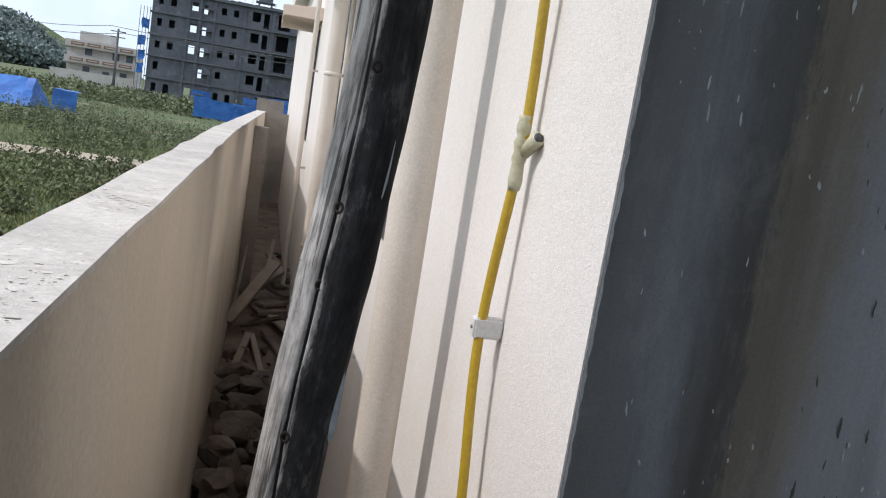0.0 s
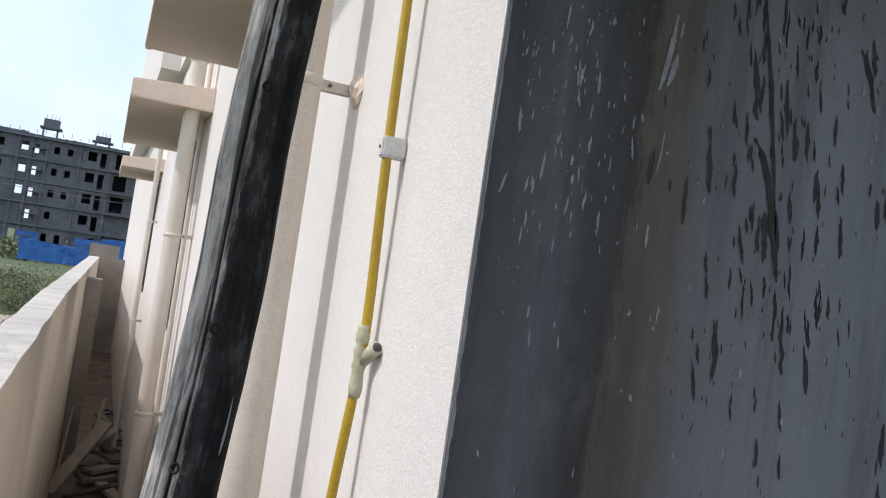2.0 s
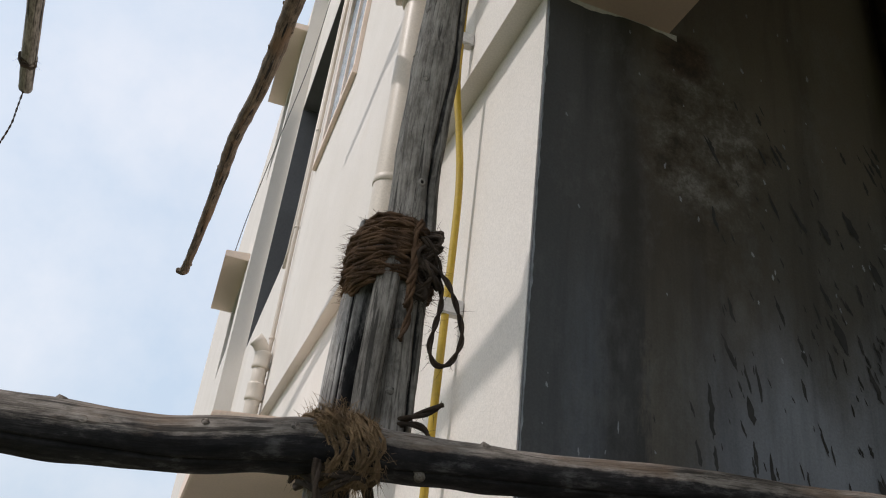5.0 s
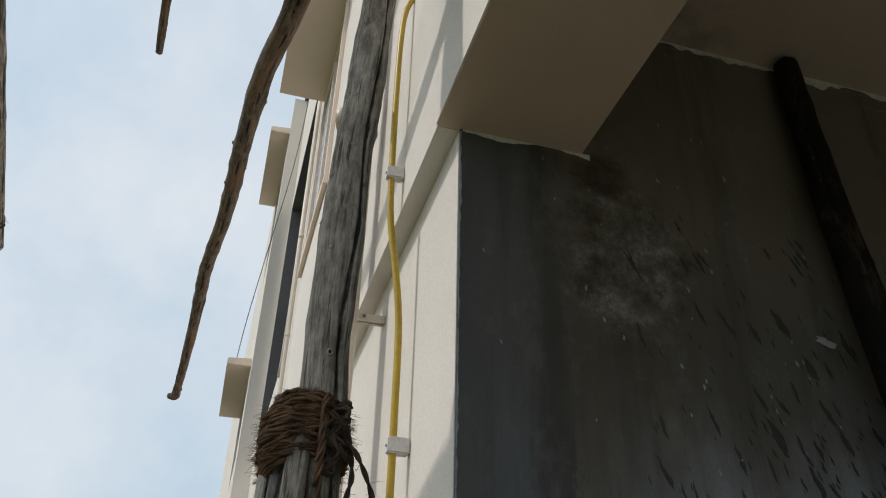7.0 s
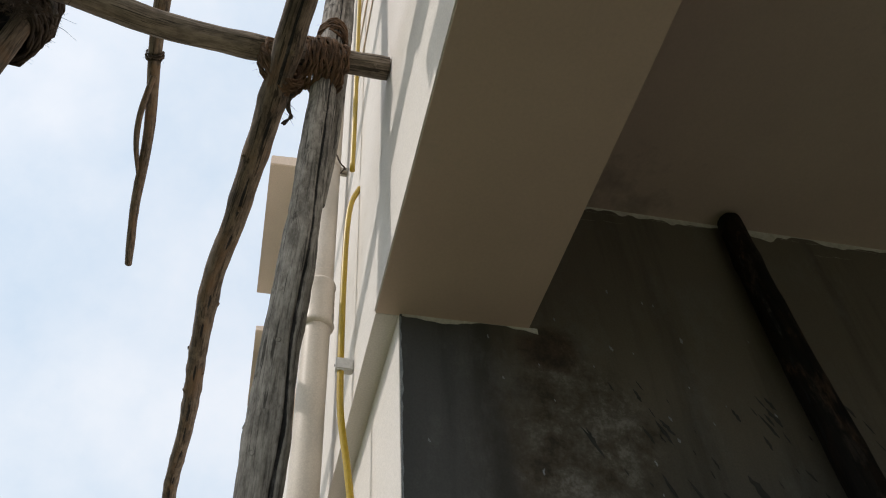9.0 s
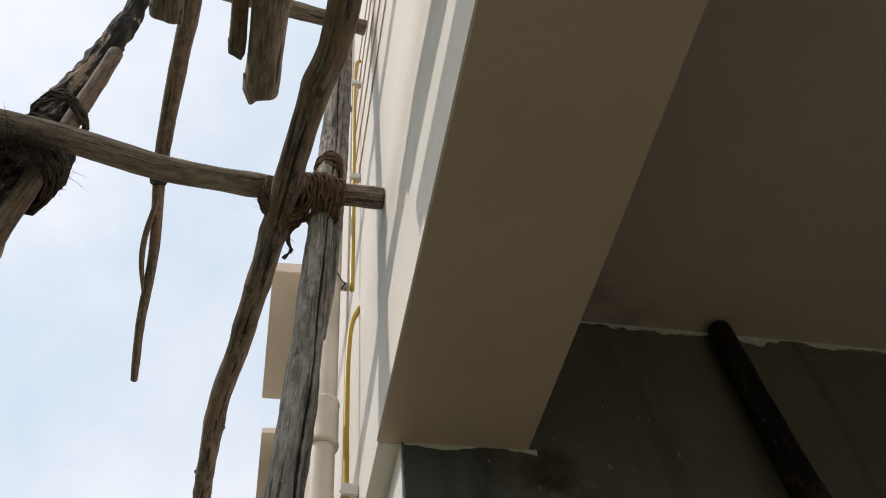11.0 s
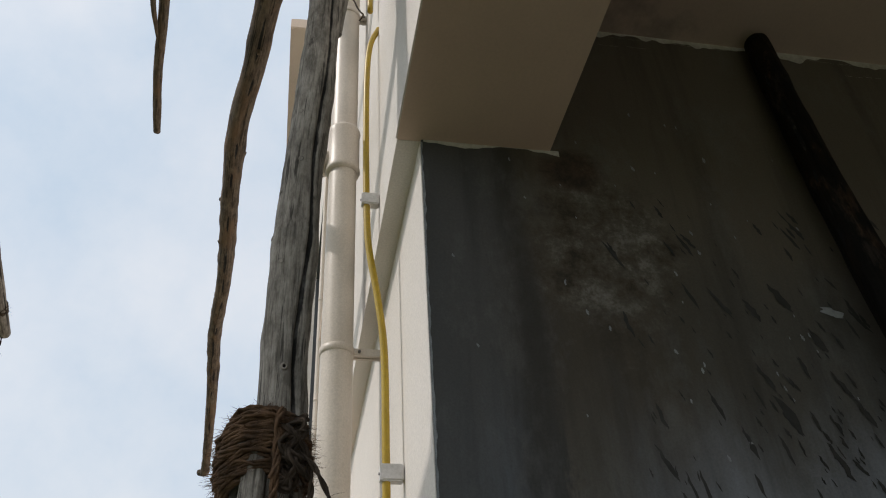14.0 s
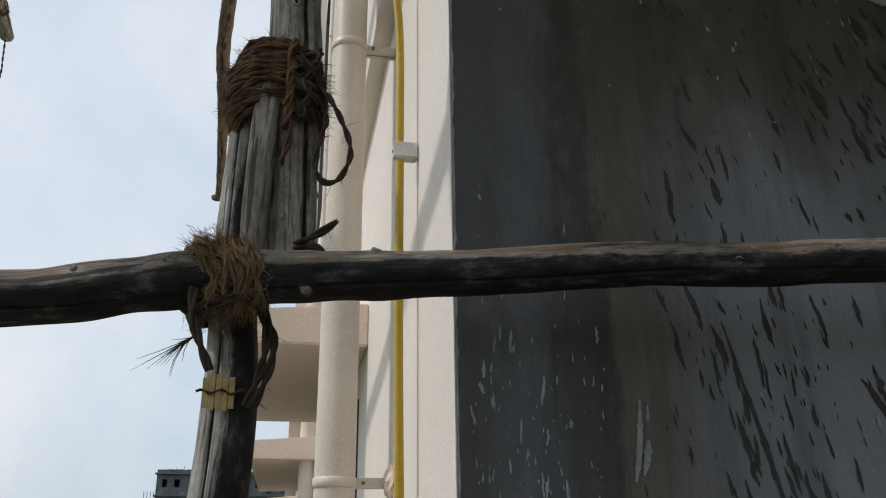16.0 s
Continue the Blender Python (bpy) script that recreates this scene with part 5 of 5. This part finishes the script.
def board(at, size, turn, tilt, roll, seed):
    size = tuple(1.5 * v for v in size)
    bm = bmesh.new()
    add_box(bm, tuple(-v / 2 for v in size), tuple(v / 2 for v in size))
    bmesh.ops.bevel(bm, geom=bm.edges[:], offset=min(size) * 0.12, segments=1, affect='EDGES')
    for v in bm.verts:
        v.co.z += 0.01 * math.sin(v.co.y * 2 + seed)
    ob = part("scrap_board", bm, PLANK)
    k = 1.5
    ob.matrix_world = pose(0.01 + (at[0] - 0.01) * k, 0.066 + (at[1] - 0.066) * k, GROUND + at[2] * k, tilt, roll, turn)
    return tagged(ob, "weathered scrap board thrown on a heap", "board", "scrap timber heap")
for i, b in enumerate([((0.05, 6.6, 0.30), (0.10, 0.75, 0.03), -28, 32, 6), ((0.16, 6.2, 0.16), (0.07, 0.55, 0.025), 32, -24, 5), ((0.02, 5.75, 0.05), (0.05, 0.8, 0.035), -6, 3, 0), ((0.13, 5.7, 0.05), (0.04, 0.9, 0.03), 6, 3, 4),
                       ((0.27, 5.9, 0.05), (0.05, 0.85, 0.03), 14, 2, 0), ((0.32, 6.4, 0.09), (0.09, 0.6, 0.03), 20, 2, 3), ((0.27, 6.75, 0.13), (0.20, 0.4, 0.04), -70, 2, 4), ((0.30, 6.8, 0.18), (0.15, 0.42, 0.035), -60, 4, -3),
                       ((0.28, 6.95, 0.24), (0.22, 0.36, 0.03), 40, 6, 4), ((0.33, 7.05, 0.30), (0.14, 0.5, 0.03), 75, -5, 6), ((0.22, 7.1, 0.33), (0.10, 0.45, 0.03), 15, 14, 8), ((0.16, 7.15, 0.42), (0.03, 0.5, 0.025), -10, 50, 0),
                       ((0.25, 7.2, 0.40), (0.08, 0.4, 0.03), 30, 20, 5), ((0.38, 6.55, 0.14), (0.06, 0.7, 0.03), 4, 6, 10), ((0.36, 6.1, 0.05), (0.05, 0.6, 0.03), -8, 1, 0), ((0.20, 6.9, 0.36), (0.09, 0.35, 0.03), -45, 22, 0),
                       ((-0.06, 7.05, 0.30), (0.02, 0.7, 0.02), -5, 42, 0), ((0.34, 7.2, 0.10), (0.22, 0.5, 0.04), 10, 1, 1), ((0.20, 7.3, 0.10), (0.2, 0.45, 0.04), -15, 1, 1), ((0.10, 7.2, 0.07), (0.12, 0.5, 0.04), 20, 1, 1)]):
    board(*b, i)
hose = empty("cable_coil", "small dark coil of cable on the passage ground", "cable", "", (0.42, 14.4, GROUND + 0.05))
tube("cable", [Vector((0.09 * math.cos(a * 0.45) * (1 - a * 0.004), 0.15 * math.sin(a * 0.45), 0.003 * (a % 9))) for a in range(46)], 0.012, WINFRAME, hose, 8)

# a loose wire hanging from the roof
wire = empty("loose_wire", "thin loose wire hanging beside the sunshade", "wire", "", (0.06, 10.4, 7.15))
tube("wire", smooth_path([Vector((0, 0, 0)), Vector((0.05, -0.4, 0.5)), Vector((0.16, -0.9, 1.3)), Vector((0.33, -1.4, 2.6)), Vector((0.40, -1.8, 4.0))], 8), 0.006, FARPOLE, wire, 6)
tie = empty("wire_tie", "twisted wire tie on the drain pipe clamp", "wire", "", (0.43, 2.0, 5.42))
tube("wire", smooth_path([Vector((0.0, 0, 0)), Vector((0.015, -0.02, 0.02)), Vector((0.0, -0.03, 0.03)), Vector((-0.02, -0.03, 0.08)), Vector((-0.05, -0.05, 0.2)), Vector((-0.09, -0.3, 0.5))], 8), 0.004, ROPE_DARK, tie, 6)


# the unfinished block of flats across the field
def flats():
    e = empty("apartment_block", "unfinished dark concrete apartment block with open windows", "building", "", (-17.7, 125.0, GROUND))
    W, D, FL, N = 36.0, 14.0, 3.03, 5
    holes = []
    for lv in range(N):
        z = lv * FL
        for x0, w, h0, h1 in ((0.7, 0.8, 1.0, 2.2), (2.3, 1.0, 1.0, 2.2), (5.2, 1.1, 0.9, 2.2), (6.9, 0.7, 0.2, 2.4), (9.3, 0.9, 1.0, 2.1), (11.0, 0.9, 1.0, 2.1), (13.6, 1.2, 0.9, 2.2), (15.3, 0.8, 0.1, 2.2), (17.2, 1.8, 0.2, 2.4), (20.2, 1.4, 0.8, 2.1), (24, 1.6, 0.8, 2.2), (27.5, 1.2, 0.8, 2.2), (31, 1.6, 0.8, 2.2)):
            if lv == 0:
                h0 = 0.1
            if x0 == 6.9:
                h0, h1 = h0 + 0.5, h1 - 0.35
            if (lv * 7 + int(x0 * 3)) % 9 == 4:
                continue
            if x0 >= 13:
                w, h1 = w * 1.2, h1 + 0.15
            holes.append((x0 + 0.12 * w, w * 0.80, z + h0 + 0.12, z + h1))
    # the front wall with its openings, column by column
    xs = sorted({0.0, W, *(h[0] for h in holes), *(h[0] + h[1] for h in holes)})
    bm = bmesh.new()
    for a, b in zip(xs, xs[1:]):
        col = sorted((h[2], h[3]) for h in holes if h[0] <= a + 1e-6 and b <= h[0] + h[1] + 1e-6)
        z = 0.0
        for c, d in col + [(N * FL, 0)]:
            if c > z + 1e-6:
                add_box(bm, (a, 0, z), (b, 0.25, c))
            z = d
    part("wall", bm, BLOCK, e)
    for x, w in ((4.75, 0.35), (6.35, 0.4), (8.35, 0.35), (12.6, 0.3), (16.6, 0.45), (22.6, 0.4)):
        box("column", (x, -0.22, 0), (x + w, -0.001, N * FL - 0.15), BLOCK, e)
    for lv in range(N):
        # open stair bay and shallow balconies on the darker wing
        box("stair_landing", (6.76, -0.9, lv * FL + 1.45), (8.34, -0.01, lv * FL + 1.6), SLAB, e)
        if lv:
            box("balcony_slab", (17.06, -1.1, lv * FL - 0.12), (22.5, -0.36, lv * FL + 0.02), SLAB, e)
            box("scaffold_rail", (9.0, -0.75, lv * FL + 0.25), (22.0, -0.69, lv * FL + 0.31), FARPOLE, e)
    box("side_wall", (0, 0.26, 0), (0.25, D, N * FL), BLOCK, e)
    box("rear_wall", (8.6, D * 0.6, 0), (W, D * 0.6 + 0.25, N * FL), DARKVOID, e)
    box("cross_wall", (0.26, 3.0, 0), (4.9, 3.2, N * FL), DARKVOID, e)
    for lv in range(1, N + 1):
        box("floor_slab", (-0.25, -0.35 if lv < N else -0.5, lv * FL - 0.14), (W, D, lv * FL + 0.06), SLAB, e)
    bm = bmesh.new()
    for i in range(72):
        add_box(bm, (i * 0.5, 0.0, N * FL + 0.07), (i * 0.5 + 0.5, 0.2, N * FL + 0.30 + 0.22 * abs(noise.noise(Vector((i * 0.45, 3, 1)))) + (0.22 if i < 12 else 0)))
    part("roof_parapet", bm, BLOCK, e)
    for x, h in ((8.4, 3.0), (15.3, 1.9)):
        t = box("roof_tank", (x - 1.0, 2.0, N * FL + h * 0.62), (x + 1.0, 4.0, N * FL + h), BLOCK, e)
        for dx in (-0.9, 0.9):
            box("post", (x + dx - 0.12, 2.0, N * FL + 0.07), (x + dx + 0.12, 2.24, N * FL + h * 0.62), BLOCK, t)
        box("slab", (x - 1.4, 1.7, N * FL + h * 0.55), (x + 1.4, 4.3, N * FL + h * 0.62), SLAB, t)
        for dx in (-0.8, -0.2, 0.3, 0.8):
            box("bar", (x + dx, 2.9, N * FL + h), (x + dx + 0.05, 2.95, N * FL + h + 0.7), FARPOLE, t)
    for i in range(26):
        x = 2.5 + i * 1.1
        box("starter_bar", (x, 0.05, N * FL + 0.5), (x + 0.06, 0.11, N * FL + 0.75 + 0.25 * (i % 3)), FARPOLE, e)
    for x, z in ((-0.6, 9.6), (-0.9, 7.2), (-0.7, 5.2), (-0.8, 3.4)):
        bm = bmesh.new()
        add_box(bm, (x - 0.5, -0.6, z), (x + 0.4, -0.52, z + 1.3))
        bmesh.ops.subdivide_edges(bm, edges=bm.edges[:], cuts=3, use_grid_fill=True)
        for v in bm.verts:
            v.co += 0.22 * noise.noise_vector(v.co * 1.4)
        part("safety_net", bm, TARP, e, "torn blue safety net")
    for x in (-1.5, -1.05, -0.6, -0.2):
        box("scaffold_post", (x, -0.4, 0), (x + 0.07, -0.33, 12.6), FARPOLE, e)
    for x0, x1 in ((6.5, 9.2), (13.8, 20.0)):
        bm = bmesh.new()
        add_box(bm, (x0, -0.7, 0.1), (x1, -0.62, 2.1))
        bmesh.ops.subdivide_edges(bm, edges=bm.edges[:], cuts=4, use_grid_fill=True)
        for v in bm.verts:
            v.co += 0.12 * noise.noise_vector(v.co * 1.1)
        part("tarpaulin", bm, TARP, e, "blue tarpaulin screen")
    return e
flats()


def far_house():
    e = empty("house", "pale two storey house with patterned balcony parapets", "house", "", (-34.2, 150.0, GROUND + 0.8))
    box("wall", (0, 1.2, 0), (11, 9, 6.1), FARWHITE, e)
    for z in (2.6, 5.2):
        b = box("balcony", (-0.2, 0, z), (11.4, 1.19, z + 1.15), FARWHITE, e)
        for i in range(4):
            box("grille", (0.7 + i * 2.6, -0.06, z + 0.3), (2.8 + i * 2.6, -0.005, z + 0.85), FARTRIM, b)
            box("grille_bar", (1.0 + i * 2.6, -0.1, z + 0.5), (2.5 + i * 2.6, -0.065, z + 0.65), FARWHITE, b)
    for x, z in ((2.6, 1.0), (5.8, 0.6), (8.6, 0.8), (2.8, 4.1), (7.2, 3.9), (9.4, 3.9)):
        box("window", (x, 1.12, z), (x + 1.1, 1.195, z + 1.2), DARKVOID, e)
    box("roof_room", (1.6, 2, 6.11), (6.6, 7, 8.0), FARWHITE, e)
    box("garden_wall", (-1.5, -3, -1.6), (12, -2.8, 1.3), FARWHITE, e)
    box("plinth", (-0.3, 0.9, -1.6), (11.4, 9.2, -0.005), FARWHITE, e)
far_house()


def crumpled(name, quads, amp, label, category, group=""):
    """A blue tarpaulin stretched over flat facets, sagging and creased."""
    bm = bmesh.new()
    k = 1.535
    for q in quads:
        bm.faces.new([bm.verts.new((p[0] * k, p[1] * k, GROUND + p[2] * k * (1.2 if p[1] > 40 else 0.85) + (0.25 if p[1] > 40 and p[2] < 0.1 else 0))) for p in q])
    bmesh.ops.remove_doubles(bm, verts=bm.verts[:], dist=0.001)
    bmesh.ops.subdivide_edges(bm, edges=bm.edges[:], cuts=9, use_grid_fill=True)
    for v in bm.verts:
        v.co += amp * noise.noise_vector(v.co * 1.3) + amp * 0.4 * noise.noise_vector(v.co * 4.0)
    bmesh.ops.solidify(bm, geom=bm.faces[:], thickness=0.02)
    return tagged(part(name, bm, TARP), label, category, group)
for at, s in (((-9.9, 36.0), 1.0),):
    x, y = at
    L, Wd, hgt = 2.3, 1.6, 1.25
    crumpled("tarpaulin_tent", [((x - L, y - Wd, 0), (x + L * 0.4, y - Wd, 0), (x + L * 0.3, y, hgt), (x - L, y, hgt * 0.95)), ((x - L, y + Wd, 0), (x - L, y, hgt * 0.95), (x + L * 0.3, y, hgt), (x + L * 0.4, y + Wd, 0)),
                                ((x + L * 0.4, y - Wd, 0), (x + L * 0.4, y + Wd, 0), (x + L * 0.3, y, hgt))], 0.09, "blue tarpaulin tent standing in the weeds", "tent")
crumpled("tarpaulin_shelter", [((-8.1, 34.0, 0.02), (-7.25, 34.2, 0.02), (-7.23, 34.25, 0.95), (-8.07, 34.05, 1.0)), ((-8.07, 34.05, 1.0), (-7.23, 34.25, 0.95), (-7.25, 35.2, 0.95), (-8.07, 35.0, 1.0))], 0.04, "small blue tarpaulin shelter in the field", "tent")
crumpled("tarpaulin_fence", [((-3.9, 45.5, 0.05), (-2.2, 46.0, 0.0), (-2.2, 46.0, 0.95), (-3.9, 45.5, 1.05)), ((-2.2, 46.0, 0.0), (-0.7, 46.6, 0.0), (-0.7, 46.6, 0.95), (-2.2, 46.0, 0.95))], 0.07, "sagging bright blue tarpaulin fence", "fence")
crumpled("tarpaulin_fence", [((-0.2, 60.5, 0.0), (2.4, 61.0, 0.0), (2.4, 61.0, 1.5), (-0.2, 60.5, 1.4))], 0.08, "blue tarpaulin screen behind the end wall", "fence")


# plants: weeds, grass, bushes and far trees
def leaf_cloud(name, clumps, material, label, category, leaf, seed, up=0.4):
    """Many small leaves about clump centres. clumps: x, y, z, radius, height, count."""
    r = np.random.RandomState(seed)
    P = []
    for x, y, z, rad, hgt, cnt in clumps:
        d = r.normal(size=(cnt, 3))
        d /= np.linalg.norm(d, axis=1)[:, None]
        d *= (r.rand(cnt, 1) ** 0.45)
        P.append(np.array([x, y, z]) + d * np.array([rad, rad, hgt]) + np.array([0, 0, hgt * 0.6]))
    P = np.concatenate(P)
    n = len(P)
    a = r.normal(size=(n, 3))
    a[:, 2] += up
    a /= np.linalg.norm(a, axis=1)[:, None]
    b = np.cross(a, r.normal(size=(n, 3)))
    b /= np.linalg.norm(b, axis=1)[:, None]
    s = leaf * (0.5 + r.rand(n, 1))
    V = np.stack([P, P + a * s * 0.5 + b * s * 0.32, P + a * s, P + a * s * 0.5 - b * s * 0.32], 1).reshape(-1, 3)
    F = np.arange(4 * n).reshape(-1, 4)
    return tagged(raw(name, V.tolist(), F.tolist(), material), label, category, kind="stuff")
rs = np.random.RandomState(5)
weeds = []
for _ in range(2200):
    y = 8.0 + 112 * rs.rand() ** 1.5
    x = -0.9 - rs.rand() * (y * 0.42 + 2)
    if 25.4 < y < 29.6 and rs.rand() < 0.93:
        continue
    dense = noise.noise(Vector((x * 0.25, y * 0.18, 0)))
    if dense < -0.1 and y < 36:
        continue
    if 52 < y < 72 and -7.5 < x < 0.5:
        continue
    if 44 < y < 54 and x < -9.0 and rs.rand() < 0.7:
        continue
    s = (0.16 + 0.30 * rs.rand()) * (1.0 if y < 36 else 1.4) * (1 + max(0, dense))
    if y < 18:
        s *= 0.5
    weeds.append((x, y, ground_height(x, y), s * 1.3, s, 90 if y < 50 else 50))
leaf_cloud("weeds", weeds, LEAF, "green weeds and bushes over the waste ground", "weeds", 0.08, 6)
stalks = []
for _ in range(700):
    y = 19.0 + 30 * rs.rand()
    x = -1.2 - rs.rand() * (y * 0.40 + 1.5)
    if (25.2 < y < 30.0) or noise.noise(Vector((x * 0.25, y * 0.18, 7))) < 0.0:
        continue
    h = 0.25 + 0.40 * rs.rand()
    for k in range(4):
        stalks.append((x + 0.05 * rs.randn(), y + 0.05 * rs.randn(), ground_height(x, y) + h * (0.1 + 0.25 * k), 0.15 - 0.028 * k, 0.10, 24))
leaf_cloud("tall_weeds", stalks, LEAF, "tall leafy weeds standing over the grass", "weeds", 0.075, 12, 0.1)
n = 90000
gy = 4.0 + 36 * rs.rand(n) ** 1.6
gx = -0.35 - rs.rand(n) * (gy * 0.42 + 1.5)
V, F = [], []
for x, y in zip(gx, gy):
    if 26.0 < y < 29.0:
        continue
    h, a, z = 0.05 + 0.11 * rs.rand(), rs.rand() * 6.28, ground_height(x, y) - 0.01
    dx, dy = 0.016 * math.cos(a), 0.016 * math.sin(a)
    i = len(V)
    V += [(x - dx, y - dy, z), (x + dx, y + dy, z), (x + 0.05 * rs.randn(), y + 0.05 * rs.randn(), z + h)]
    F.append((i, i + 1, i + 2))
tagged(raw("grass", V, F, GRASS), "short green and straw coloured grass", "grass", kind="stuff")
bushes = []
for _ in range(260):
    y = 74 + 41 * rs.rand()
    x = -2 - rs.rand() * (y * 0.42)
    s = 0.6 + 0.9 * rs.rand()
    bushes.append((x, y, GROUND - 0.2, s * 1.6, s * 0.8, 110))
leaf_cloud("bushes", bushes, LEAF, "dense bushes in front of the far buildings", "bushes", 0.34, 8)
hill = []
for _ in range(640):
    x = -170 + 110 * rs.rand()
    y = 330 + 80 * rs.rand()
    top = max(0.5, 19 * math.exp(-((x + 122) / 26.0) ** 2) + 3.0 + 2.5 * noise.noise(Vector((x * 0.08, 0, 0))))
    hill.append((x, y, top * rs.rand() ** 0.5 - 2.0, 4.2, 2.6, 120))
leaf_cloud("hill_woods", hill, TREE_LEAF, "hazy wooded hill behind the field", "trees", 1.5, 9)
hv = [(-260 + 12 * i, 395 + 60 * k, -1 + (22 * math.exp(-((-260 + 12 * i + 122) / 30.0) ** 2) if k == 1 else 0)) for k in range(2) for i in range(22)]
tagged(raw("hill", hv, [(i, i + 1, i + 23, i + 22) for i in range(21)], FIELD), "low hill behind the far trees", "hill", kind="structure")

# power line across the field
def power_pole(x, y, h):
    e = empty("power_pole", "thin concrete power pole with cross arms", "power pole", "power poles", (x, y, GROUND))
    tube("post", [Vector((0, 0, 0)), Vector((0, 0, h))], [0.2, 0.13], FARPOLE, e, 8)
    for z in (h - 0.4, h - 1.1):
        box("cross_arm", (-0.9, -0.06, z), (0.9, 0.06, z + 0.12), FARPOLE, e)
power_pole(-19.6, 112.0, 8.2)
power_pole(-33.0, 108.0, 7.0)
power_pole(-60.0, 130.0, 12.0)
ENDS = [(-60.0, 130.0, 11.8), (-33.0, 108.0, 6.8), (-19.6, 112.0, 8.0), (14.0, 116.0, 8.4)]
power_pole(14.0, 116.0, 8.6)
for k in range(2):
    for a, b in zip(ENDS, ENDS[1:]):
        A, B = Vector(a) + Vector((-0.8 + 1.6 * k, 0, -0.5 - 0.7 * k)), Vector(b) + Vector((-0.8 + 1.6 * k, 0, -0.5 - 0.7 * k))
        w = empty("power_line", "thin power line sagging across the field", "power line", "power lines", A)
        tube("wire", [(B - A) * (i / 16) - Vector((0, 0, 0.5 * math.sin(math.pi * i / 16))) for i in range(17)], 0.035, FARPOLE, w, 5)
